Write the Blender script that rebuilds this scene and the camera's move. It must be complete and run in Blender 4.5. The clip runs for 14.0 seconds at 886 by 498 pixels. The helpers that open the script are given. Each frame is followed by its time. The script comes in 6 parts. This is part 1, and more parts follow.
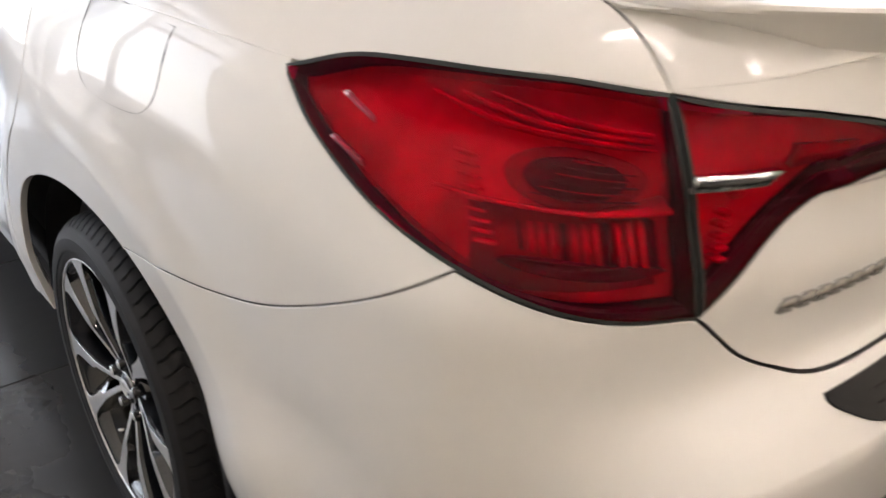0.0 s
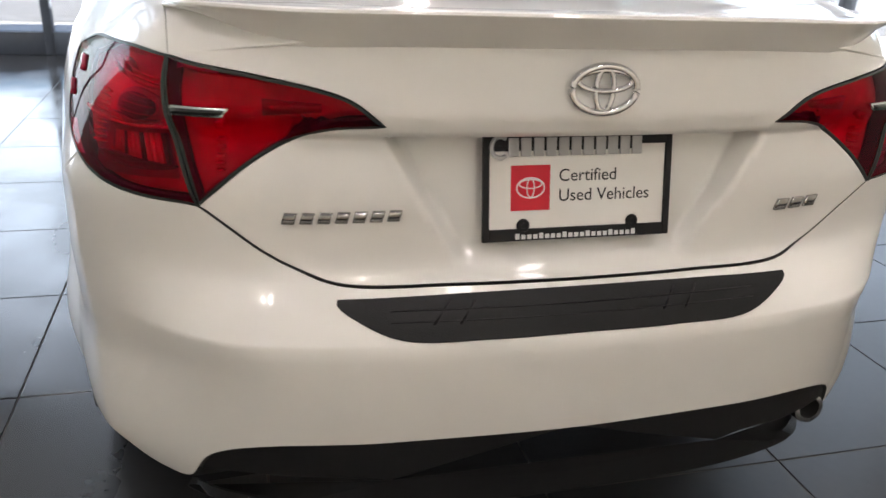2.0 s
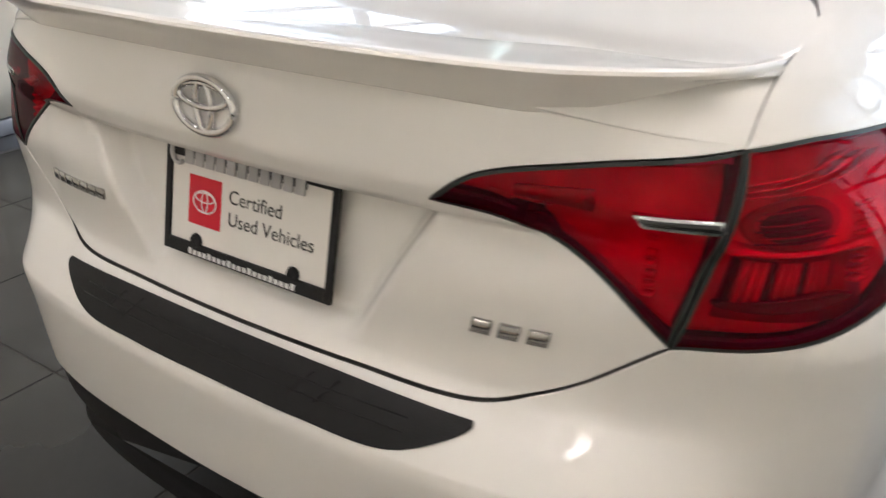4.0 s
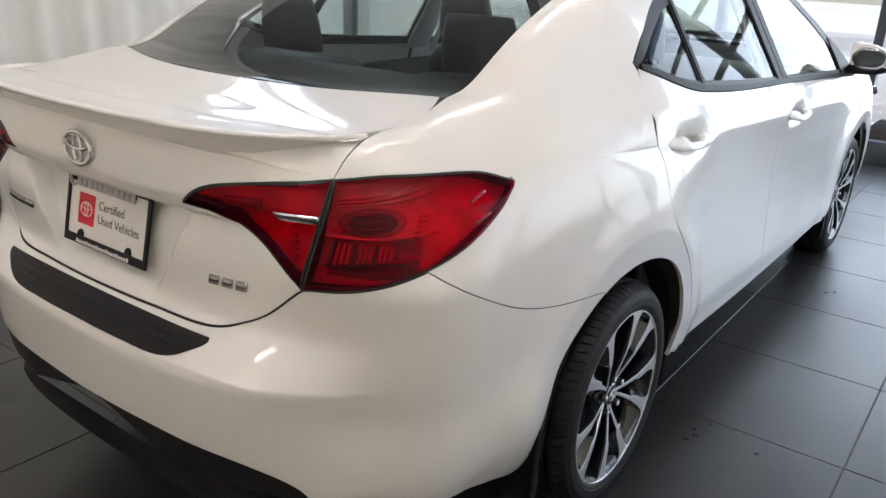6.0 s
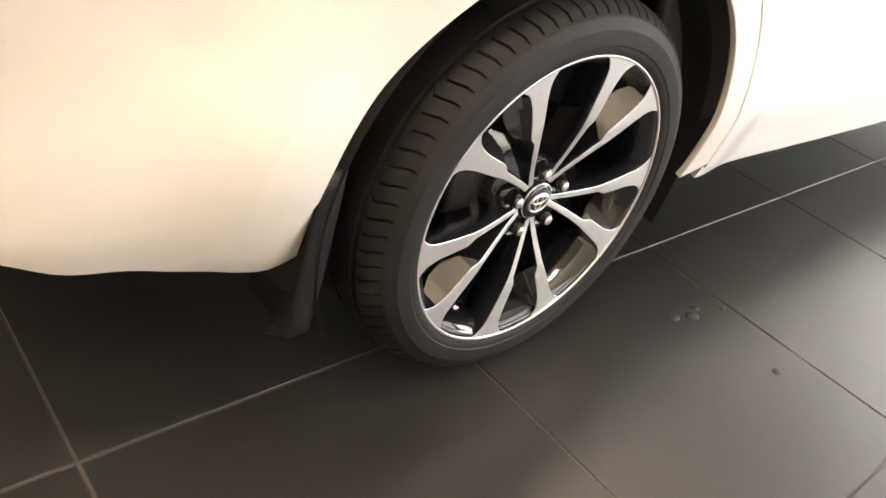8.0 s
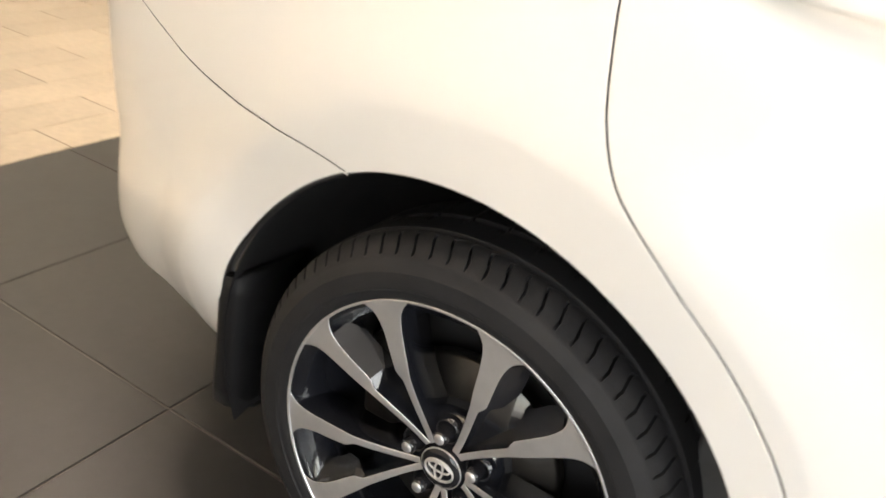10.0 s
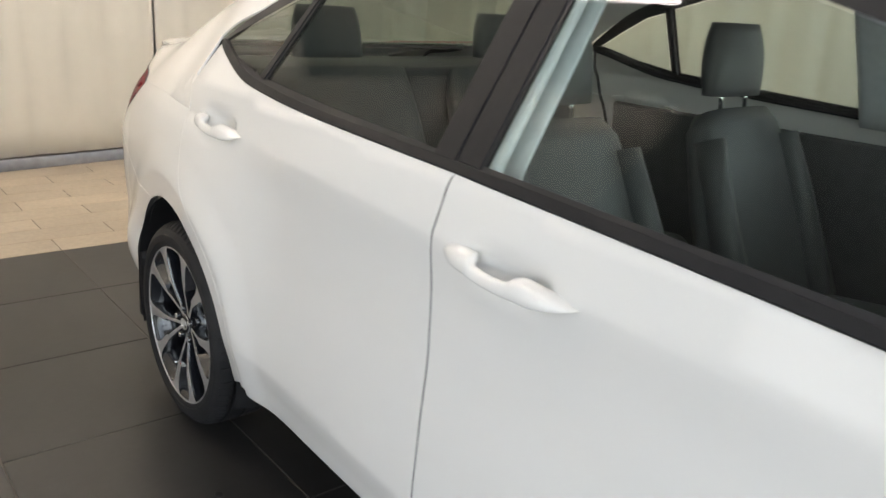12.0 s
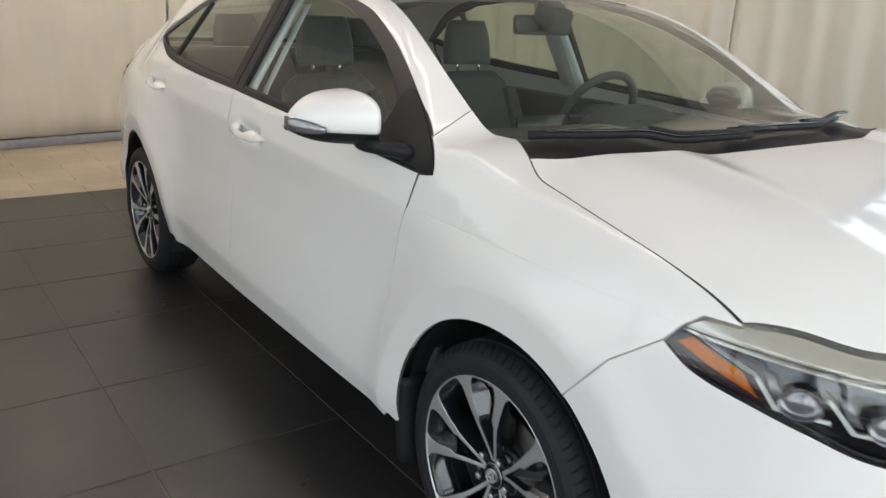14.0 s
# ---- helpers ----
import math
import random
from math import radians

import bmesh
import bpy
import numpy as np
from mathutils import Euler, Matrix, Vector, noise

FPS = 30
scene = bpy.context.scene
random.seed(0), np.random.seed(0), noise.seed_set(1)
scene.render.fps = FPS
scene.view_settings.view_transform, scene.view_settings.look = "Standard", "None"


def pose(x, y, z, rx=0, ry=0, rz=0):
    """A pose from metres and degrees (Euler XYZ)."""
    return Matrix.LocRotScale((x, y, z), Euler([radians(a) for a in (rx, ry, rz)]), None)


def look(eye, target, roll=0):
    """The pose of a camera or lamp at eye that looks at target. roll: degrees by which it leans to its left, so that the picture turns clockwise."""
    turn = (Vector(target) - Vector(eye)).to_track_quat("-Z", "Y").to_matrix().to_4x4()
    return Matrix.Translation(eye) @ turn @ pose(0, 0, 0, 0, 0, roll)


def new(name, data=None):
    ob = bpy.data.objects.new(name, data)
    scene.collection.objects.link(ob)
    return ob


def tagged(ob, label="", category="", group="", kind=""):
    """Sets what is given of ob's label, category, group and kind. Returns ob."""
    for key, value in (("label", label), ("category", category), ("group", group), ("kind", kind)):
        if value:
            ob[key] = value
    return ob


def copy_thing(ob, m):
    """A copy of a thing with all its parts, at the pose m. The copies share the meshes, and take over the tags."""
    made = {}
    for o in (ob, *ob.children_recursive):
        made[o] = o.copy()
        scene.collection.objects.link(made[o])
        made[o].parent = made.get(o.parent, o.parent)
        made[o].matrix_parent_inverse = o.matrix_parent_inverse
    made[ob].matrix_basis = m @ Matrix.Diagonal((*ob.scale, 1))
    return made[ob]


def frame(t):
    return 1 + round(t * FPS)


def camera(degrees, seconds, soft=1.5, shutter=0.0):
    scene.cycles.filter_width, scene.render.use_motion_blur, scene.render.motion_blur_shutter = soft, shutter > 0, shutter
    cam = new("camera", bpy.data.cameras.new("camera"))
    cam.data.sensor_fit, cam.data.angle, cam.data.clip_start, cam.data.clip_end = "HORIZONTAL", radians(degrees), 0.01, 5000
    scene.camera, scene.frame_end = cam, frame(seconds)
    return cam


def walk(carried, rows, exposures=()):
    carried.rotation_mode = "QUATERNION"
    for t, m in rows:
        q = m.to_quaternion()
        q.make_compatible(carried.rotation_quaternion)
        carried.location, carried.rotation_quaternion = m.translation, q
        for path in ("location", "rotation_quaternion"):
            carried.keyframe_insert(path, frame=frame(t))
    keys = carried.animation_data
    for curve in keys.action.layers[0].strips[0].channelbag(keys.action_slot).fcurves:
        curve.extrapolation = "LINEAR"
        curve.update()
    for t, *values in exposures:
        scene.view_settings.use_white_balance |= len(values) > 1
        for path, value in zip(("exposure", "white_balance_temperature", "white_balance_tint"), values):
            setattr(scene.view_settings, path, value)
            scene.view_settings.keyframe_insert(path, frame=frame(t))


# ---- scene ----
cam = camera(58.7, 14.0, 1.5, 0.3)
PATH = [
    (0, (-1.167, -1.153, 1.19), (0.017, 0.161, 0.256), 3.6),
    (0.5, (-1.058, -1.444, 1.193), (0.019, -0.02, 0.292), 5.2),
    (1, (-1.0, -1.733, 1.23), (-0.025, -0.197, 0.399), 6.4),
    (1.5, (-0.79, -1.894, 1.211), (-0.028, -0.21, 0.446), 4.1),
    (2, (-0.511, -1.965, 1.203), (-0.023, -0.187, 0.426), 3.0),
    (2.5, (-0.212, -1.876, 1.195), (-0.032, -0.052, 0.394), 3.4),
    (3, (0.135, -1.804, 1.196), (-0.115, -0.002, 0.365), 1.8),
    (3.5, (0.452, -1.707, 1.22), (-0.244, -0.038, 0.367), 0.5),
    (4, (0.749, -1.553, 1.248), (-0.23, -0.043, 0.375), 0.6),
    (4.2, (0.901, -1.538, 1.245), (-0.151, -0.058, 0.405), 1.8),
    (6.3, (1.562, -1.777, 1.384), (0.452, -0.261, 0.7), 2.5),
    (6.5, (1.555, -1.678, 1.323), (0.456, -0.192, 0.558), 2.8),
    (7, (1.482, -1.375, 1.174), (0.508, 0.006, 0.104), 7.4),
    (7.2, (1.457, -1.242, 1.073), (0.49, 0.139, -0.004), 9.2),
    (9.3, (1.44, -0.117, 0.808), (-0.171, -0.001, -0.371), 14.8),
    (9.5, (1.433, 0.051, 0.858), (-0.175, -0.220, -0.272), 10.6),
    (10, (1.518, 0.342, 1.01), (-0.031, -0.534, 0.098), 8.2),
    (10.5, (1.619, 0.724, 1.134), (0.235, -0.517, 0.397), 6.2),
    (11, (1.579, 1.192, 1.207), (0.302, -0.181, 0.509), 4.2),
    (11.5, (1.64, 1.682, 1.246), (0.38, 0.281, 0.575), 3.4),
    (12, (1.654, 2.16, 1.29), (0.431, 0.698, 0.686), 3.6),
    (12.5, (1.633, 2.623, 1.315), (0.471, 1.104, 0.731), 2.4),
    (13, (1.722, 3.075, 1.32), (0.573, 1.545, 0.739), 2.5),
    (13.5, (1.757, 3.501, 1.308), (0.64, 1.952, 0.715), 2.9),
    (14, (1.878, 3.887, 1.334), (0.749, 2.344, 0.744), 2.6),
]
LIGHT = [(0, 1.25, 6950, 21), (0.5, 1.28, 6800, 20), (1.0, 1.18, 6600, 19), (2.0, 1.0, 6450, 17), (4.2, 0.93, 6450, 16), (6.3, 0.75, 6450, 18), (6.7, 1.08, 6750, 19), (7.2, 1.6, 7500, 21), (9.3, 2.42, 9300, 22), (9.6, 2.42, 9300, 22), (10.0, 1.65, 7900, 18), (10.5, 0.88, 7400, 17), (11, 1.0, 7000, 15), (12, 0.92, 7100, 16), (14, 0.45, 7200, 16)]
walk(cam, [(t, look(eye, target, roll)) for t, eye, target, roll in PATH], LIGHT)

# ---------------------------------------------------------------- daylight and room light
world = bpy.data.worlds.new("world")
scene.world = world
world.use_nodes = True
wn = world.node_tree.nodes
sky = wn.new("ShaderNodeTexSky")
sky.sky_type, sky.sun_disc = "NISHITA", False
sky.sun_elevation, sky.sun_rotation = radians(50), radians(180)
world.node_tree.links.new(sky.outputs[0], wn["Background"].inputs[0])
wn["Background"].inputs[1].default_value = 0.15
sun_data = bpy.data.lights.new("sun", "SUN")
sun_data.energy, sun_data.angle, sun_data.color = 4.5, radians(0.5), (1, 0.96, 0.9)
sun = new("sun", sun_data)
sun.matrix_world = pose(0, 0, 20, 40, 0, 0)


def area_lamp(name, m, sx, sy, power, colour):
    data = bpy.data.lights.new(name, "AREA")
    data.shape, data.size, data.size_y, data.energy, data.color = "RECTANGLE", sx, sy, power, colour
    ob = new(name, data)
    ob.matrix_world = m
    return ob


# ---------------------------------------------------------------- materials
def material(name, colour, rough=0.5, metal=0.0, coat=0.0, spec=0.5, noise_scale=0.0, noise_amount=0.0, bump=0.0, bump_scale=200.0, alpha=1.0, transmission=0.0, ior=1.45, rough_var=0.0):
    m = bpy.data.materials.new(name)
    m.use_nodes = True
    nt = m.node_tree
    b = nt.nodes["Principled BSDF"]
    b.inputs["Base Color"].default_value = (*colour, 1)
    b.inputs["Roughness"].default_value = rough
    b.inputs["Metallic"].default_value = metal
    b.inputs["Coat Weight"].default_value = coat
    b.inputs["Coat Roughness"].default_value = 0.03
    b.inputs["Specular IOR Level"].default_value = spec
    b.inputs["IOR"].default_value = ior
    b.inputs["Transmission Weight"].default_value = transmission
    tc = nt.nodes.new("ShaderNodeTexCoord")
    if noise_amount or rough_var:
        n = nt.nodes.new("ShaderNodeTexNoise")
        n.inputs["Scale"].default_value = noise_scale
        n.inputs["Detail"].default_value = 6
        nt.links.new(tc.outputs["Object"], n.inputs["Vector"])
        if noise_amount:
            ramp = nt.nodes.new("ShaderNodeMapRange")
            ramp.inputs["From Min"].default_value, ramp.inputs["From Max"].default_value = 0.2, 0.8
            ramp.inputs["To Min"].default_value, ramp.inputs["To Max"].default_value = 1 - noise_amount, 1 + noise_amount
            nt.links.new(n.outputs["Fac"], ramp.inputs["Value"])
            mix = nt.nodes.new("ShaderNodeVectorMath")
            mix.operation = "SCALE"
            mix.inputs[0].default_value = colour
            nt.links.new(ramp.outputs[0], mix.inputs["Scale"])
            nt.links.new(mix.outputs[0], b.inputs["Base Color"])
        if rough_var:
            rr = nt.nodes.new("ShaderNodeMapRange")
            rr.inputs["From Min"].default_value, rr.inputs["From Max"].default_value = 0.1, 0.9
            rr.inputs["To Min"].default_value, rr.inputs["To Max"].default_value = max(rough - rough_var, 0.02), rough + rough_var
            nt.links.new(n.outputs["Fac"], rr.inputs["Value"])
            nt.links.new(rr.outputs[0], b.inputs["Roughness"])
    if bump:
        n2 = nt.nodes.new("ShaderNodeTexNoise")
        n2.inputs["Scale"].default_value = bump_scale
        n2.inputs["Detail"].default_value = 4
        nt.links.new(tc.outputs["Object"], n2.inputs["Vector"])
        bp = nt.nodes.new("ShaderNodeBump")
        bp.inputs["Strength"].default_value = bump
        bp.inputs["Distance"].default_value = 0.002
        nt.links.new(n2.outputs["Fac"], bp.inputs["Height"])
        nt.links.new(bp.outputs[0], b.inputs["Normal"])
    return m


WHITE = material("pearl_white_paint", (0.78, 0.765, 0.73), 0.35, coat=0.8, noise_scale=3, noise_amount=0.01, bump=0.02, bump_scale=900)
BLACK_PLASTIC = material("black_textured_plastic", (0.012, 0.012, 0.013), 0.5, spec=0.3, noise_scale=40, noise_amount=0.2, bump=0.25, bump_scale=700)
BLACK_GLOSS = material("gloss_black", (0.012, 0.012, 0.014), 0.08, coat=0.5)
PAD = material("step_pad_plastic", (0.008, 0.008, 0.009), 0.45, spec=0.3, noise_scale=30, noise_amount=0.15, bump=0.3, bump_scale=500)
RUBBER = material("tyre_rubber", (0.017, 0.017, 0.018), 0.62, spec=0.3, noise_scale=18, noise_amount=0.25, bump=0.15, bump_scale=300)
SEAL = material("window_rubber", (0.015, 0.015, 0.016), 0.45)
DARK = material("dark_cavity", (0.012, 0.012, 0.013), 0.8, noise_scale=14, noise_amount=0.3)
ALLOY = material("machined_alloy", (0.68, 0.67, 0.66), 0.36, metal=0.75, noise_scale=60, noise_amount=0.06, rough_var=0.05)
WHEEL_BLACK = material("wheel_gloss_black", (0.01, 0.011, 0.014), 0.12, coat=1.0)
# chrome with the lettering's shade mixed into its colour
SHADED_CHROME = material("shaded_chrome", (0.36, 0.35, 0.34), 0.18, metal=1.0)
CHROME = material("chrome", (0.75, 0.75, 0.76), 0.07, metal=1.0)
STEEL = material("brake_steel", (0.07, 0.065, 0.06), 0.45, metal=1.0, noise_scale=30, noise_amount=0.2)
TRIM = material("dark_interior_trim", (0.07, 0.07, 0.07), 0.6, noise_scale=25, noise_amount=0.2, bump=0.2, bump_scale=600)
LINER = material("grey_headliner", (0.35, 0.35, 0.34), 0.9, noise_scale=80, noise_amount=0.1)


def glass_material(name, tint, rough=0.0, body=None, share=0.0, base=0.06, sheen=1.0):
    """Thin tinted glass: clear with a mirror-like coat."""
    m = bpy.data.materials.new(name)
    m.use_nodes = True
    nt = m.node_tree
    nt.nodes.remove(nt.nodes["Principled BSDF"])
    out = nt.nodes["Material Output"]
    tr = nt.nodes.new("ShaderNodeBsdfTransparent")
    tr.inputs[0].default_value = (*tint, 1)
    gl = nt.nodes.new("ShaderNodeBsdfGlossy")
    gl.inputs["Roughness"].default_value = rough
    gl.inputs["Color"].default_value = (sheen, sheen, sheen, 1)
    lw = nt.nodes.new("ShaderNodeLayerWeight")
    lw.inputs[0].default_value = 0.5
    pw = nt.nodes.new("ShaderNodeMath")
    pw.operation = "POWER"
    pw.inputs[1].default_value = 5
    nt.links.new(lw.outputs["Facing"], pw.inputs[0])
    fr = nt.nodes.new("ShaderNodeMath")
    fr.operation = "MULTIPLY_ADD"
    fr.inputs[1].default_value, fr.inputs[2].default_value = 0.9, base
    nt.links.new(pw.outputs[0], fr.inputs[0])
    if body:
        df = nt.nodes.new("ShaderNodeBsdfDiffuse")
        df.inputs[0].default_value = (*body, 1)
        m2 = nt.nodes.new("ShaderNodeMixShader")
        m2.inputs[0].default_value = share
        nt.links.new(tr.outputs[0], m2.inputs[1])
        nt.links.new(df.outputs[0], m2.inputs[2])
        tr = m2
    mx = nt.nodes.new("ShaderNodeMixShader")
    nt.links.new(fr.outputs[0], mx.inputs[0])
    nt.links.new(tr.outputs[0], mx.inputs[1])
    nt.links.new(gl.outputs[0], mx.inputs[2])
    nt.links.new(mx.outputs[0], out.inputs[0])
    return m


GLASS = glass_material("tinted_glass", (0.70, 0.76, 0.72), base=0.022)
CLEAR = glass_material("clear_glass", (0.93, 0.95, 0.94))
RED_LENS = glass_material("red_lens", (0.82, 0.003, 0.11), 0.015, (0.40, 0.001, 0.035), 0.035, 0.035, 0.4)
WS_GLASS = glass_material("windscreen_glass", (0.68, 0.75, 0.67))
RED_BACK = material("red_reflector", (0.70, 0.007, 0.10), 0.25, noise_scale=22, noise_amount=0.4)
SILVER = material("silver_reflector", (0.7, 0.7, 0.7), 0.25, metal=0.9)
# near-black red that paints the shadow inside the tail lamp chambers
SHADED_RED = material("deep_red_shadow", (0.05, 0.002, 0.008), 0.35, coat=0.4)
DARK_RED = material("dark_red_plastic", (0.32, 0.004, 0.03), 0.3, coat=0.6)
AMBER = material("amber_plastic", (0.46, 0.115, 0.001), 0.45, spec=0.2, noise_scale=70, noise_amount=0.25, bump=0.3, bump_scale=300)
MAROON = material("dark_maroon_bezel", (0.028, 0.008, 0.012), 0.25)
PLATE_WHITE = material("plate_white", (0.78, 0.76, 0.72), 0.4)
PLATE_RED = material("plate_red", (0.62, 0.012, 0.03), 0.4)
INK = material("black_ink", (0.012, 0.012, 0.012), 0.5)
PALE_GREY = material("grey_lettering", (0.45, 0.45, 0.45), 0.45)
PALE = material("white_print", (0.75, 0.75, 0.75), 0.5)
LEATHER = material("charcoal_leather", (0.075, 0.079, 0.078), 0.42, noise_scale=25, noise_amount=0.12, bump=0.1, bump_scale=60)
PILLAR_TRIM = material("pale_grey_trim", (0.62, 0.66, 0.67), 0.7, noise_scale=50, noise_amount=0.08)

SMOKE = material("smoked_reflector", (0.86, 0.80, 0.70), 0.2, metal=0.85)
SEAM = material("seam_shadow_grey", (0.07, 0.068, 0.065), 0.6)
SMOKED_CLEAR = material("smoked_clear_plastic", (0.22, 0.22, 0.23), 0.15, metal=0.6, coat=0.6, noise_scale=90, noise_amount=0.25)
REAR_GLASS = glass_material("dark_rear_glass", (0.42, 0.47, 0.44))
COWL = material("cowl_plastic", (0.008, 0.008, 0.010), 0.42, spec=0.3, noise_scale=30, noise_amount=0.2)
FACET = material("gloss_dark_facet", (0.022, 0.022, 0.024), 0.16, coat=1.0, noise_scale=60, noise_amount=0.15)
# ---------------------------------------------------------------- mesh helpers
from mathutils.geometry import delaunay_2d_cdt


def part(name, bm, mat, parent=None, label="", smooth=True):
    me = bpy.data.meshes.new(name)
    bm.to_mesh(me)
    bm.free()
    me.materials.append(mat)
    if smooth:
        me.shade_smooth()
    ob = new(name, me)
    if parent:
        ob.parent = parent
    return tagged(ob, label)


def empty(name, parent=None, m=None):
    ob = new(name)
    ob.empty_display_size = 0.1
    if parent:
        ob.parent = parent
    if m is not None:
        ob.matrix_basis = m
    return ob


def box_bm(size, m=None, bevel=0.0, segments=2):
    bm = bmesh.new()
    bmesh.ops.create_cube(bm, size=1.0, matrix=(m or Matrix()) @ Matrix.Diagonal((*size, 1)))
    if bevel:
        bmesh.ops.bevel(bm, geom=bm.edges[:], offset=bevel, segments=segments, profile=0.5, affect="EDGES")
    return bm


def lathe(profile, steps=64, axis="x"):
    """Turns (radius, along) pairs round the x axis."""
    bm = bmesh.new()
    rings = []
    for r, a in profile:
        rings.append([bm.verts.new((a, r * math.cos(2 * math.pi * k / steps), r * math.sin(2 * math.pi * k / steps))) for k in range(steps)])
    for p, q in zip(rings, rings[1:]):
        for k in range(steps):
            bm.faces.new((p[k], p[(k + 1) % steps], q[(k + 1) % steps], q[k]))
    return bm


def tube(points, radius, sides=8, closed=False, flat=1.0):
    """A round bar along points."""
    bm = bmesh.new()
    pts = [Vector(p) for p in points]
    n = len(pts)
    rings = []
    up = Vector((0, 0, 1))
    for i, p in enumerate(pts):
        a, b = pts[(i - 1) % n] if closed or i else pts[i], pts[(i + 1) % n] if closed or i < n - 1 else pts[i]
        d = (b - a).normalized()
        s = d.cross(up)
        s = s.normalized() if s.length > 1e-3 else d.cross(Vector((1, 0, 0))).normalized()
        v = s.cross(d)
        rings.append([bm.verts.new(p + radius * (s * math.cos(2 * math.pi * k / sides) + flat * v * math.sin(2 * math.pi * k / sides))) for k in range(sides)])
    pairs = list(zip(rings, rings[1:])) + ([(rings[-1], rings[0])] if closed else [])
    for p, q in pairs:
        for k in range(sides):
            bm.faces.new((p[k], p[(k + 1) % sides], q[(k + 1) % sides], q[k]))
    if not closed:
        bm.faces.new(rings[0][::-1])
        bm.faces.new(rings[-1])
    bmesh.ops.recalc_face_normals(bm, faces=bm.faces[:])
    return bm


def join(bms):
    """One bmesh out of several."""
    out = bmesh.new()
    for b in bms:
        me = bpy.data.meshes.new("tmp")
        b.to_mesh(me)
        b.free()
        out.from_mesh(me)
        bpy.data.meshes.remove(me)
    return out


def pchip(xs, ys):
    """Shape-keeping cubic through knots; a function of arrays."""
    xs, ys = np.asarray(xs, float), np.asarray(ys, float)
    h, dl = np.diff(xs), np.diff(ys) / np.diff(xs)
    m = np.zeros(len(xs))
    for i in range(1, len(xs) - 1):
        if dl[i - 1] * dl[i] > 0:
            w1, w2 = 2 * h[i] + h[i - 1], h[i] + 2 * h[i - 1]
            m[i] = (w1 + w2) / (w1 / dl[i - 1] + w2 / dl[i])
    m[0], m[-1] = dl[0], dl[-1]

    def f(x):
        x = np.asarray(x, float)
        i = np.clip(np.searchsorted(xs, x) - 1, 0, len(xs) - 2)
        t = np.clip((x - xs[i]) / h[i], -3, 4)
        lo, hi = x < xs[0], x > xs[-1]
        v = (2 * t**3 - 3 * t**2 + 1) * ys[i] + (t**3 - 2 * t**2 + t) * h[i] * m[i] + (-2 * t**3 + 3 * t**2) * ys[i + 1] + (t**3 - t**2) * h[i] * m[i + 1]
        v = np.where(lo, ys[0] + m[0] * (x - xs[0]), v)
        return np.where(hi, ys[-1] + m[-1] * (x - xs[-1]), v)

    return f


def spline(xs, ys):
    """Natural cubic spline through knots."""
    xs, ys = np.asarray(xs, float), np.asarray(ys, float)
    n, h = len(xs), np.diff(xs)
    a, r = np.eye(n), np.zeros(n)
    for i in range(1, n - 1):
        a[i, i - 1:i + 2] = h[i - 1], 2 * (h[i - 1] + h[i]), h[i]
        r[i] = 6 * ((ys[i + 1] - ys[i]) / h[i] - (ys[i] - ys[i - 1]) / h[i - 1])
    k = np.linalg.solve(a, r)

    def f(x):
        x = np.asarray(x, float)
        i = np.clip(np.searchsorted(xs, x) - 1, 0, n - 2)
        t0, t1 = xs[i + 1] - x, x - xs[i]
        return (k[i] * t0**3 + k[i + 1] * t1**3) / (6 * h[i]) + (ys[i] / h[i] - k[i] * h[i] / 6) * t0 + (ys[i + 1] / h[i] - k[i + 1] * h[i] / 6) * t1

    return f


def smin(a, b, k):
    h = np.clip(0.5 + 0.5 * (b - a) / k, 0, 1)
    return b + (a - b) * h - k * h * (1 - h)


def smax(a, b, k):
    return -smin(-a, -b, k)


def sstep(a, b, x):
    t = np.clip((np.asarray(x, float) - a) / (b - a), 0, 1)
    return t * t * (3 - 2 * t)


def curve2(points, step=0.012, closed=True, sharp=()):
    """A smooth 2D line through points, cut at corners named by their index."""
    pts = [np.array(p, float) for p in points]
    n = len(pts)
    out = []
    for i in range(n if closed else n - 1):
        p1, p2 = pts[i], pts[(i + 1) % n]
        ends = not closed
        p0 = p1 - (p2 - p1) if i in sharp or (ends and i == 0) else pts[(i - 1) % n]
        p3 = p2 + (p2 - p1) if (i + 1) % n in sharp or (ends and i == n - 2) else pts[(i + 2) % n]
        c = max(2, int(np.linalg.norm(p2 - p1) / step))
        t1 = np.sqrt(max(np.linalg.norm(p1 - p0), 1e-6))
        t2 = t1 + np.sqrt(max(np.linalg.norm(p2 - p1), 1e-6))
        t3 = t2 + np.sqrt(max(np.linalg.norm(p3 - p2), 1e-6))
        for t in np.linspace(t1, t2, c, endpoint=False):
            a1 = p0 * (t1 - t) / t1 + p1 * t / t1
            a2 = p1 * (t2 - t) / (t2 - t1) + p2 * (t - t1) / (t2 - t1)
            a3 = p2 * (t3 - t) / (t3 - t2) + p3 * (t - t2) / (t3 - t2)
            b1 = a1 * (t2 - t) / t2 + a2 * t / t2
            b2 = a2 * (t3 - t) / (t3 - t1) + a3 * (t - t1) / (t3 - t1)
            out.append(b1 * (t2 - t) / (t2 - t1) + b2 * (t - t1) / (t2 - t1))
    if not closed:
        out.append(pts[-1])
    return np.array(out)


def inside(poly, p):
    x, y = p[:, 0][:, None], p[:, 1][:, None]
    a, b = poly, np.roll(poly, -1, 0)
    cond = (a[:, 1] > y) != (b[:, 1] > y)
    with np.errstate(divide="ignore", invalid="ignore"):
        xi = a[:, 0] + (y - a[:, 1]) / (b[:, 1] - a[:, 1]) * (b[:, 0] - a[:, 0])
    return (np.sum(cond & (x < xi), 1) % 2) == 1


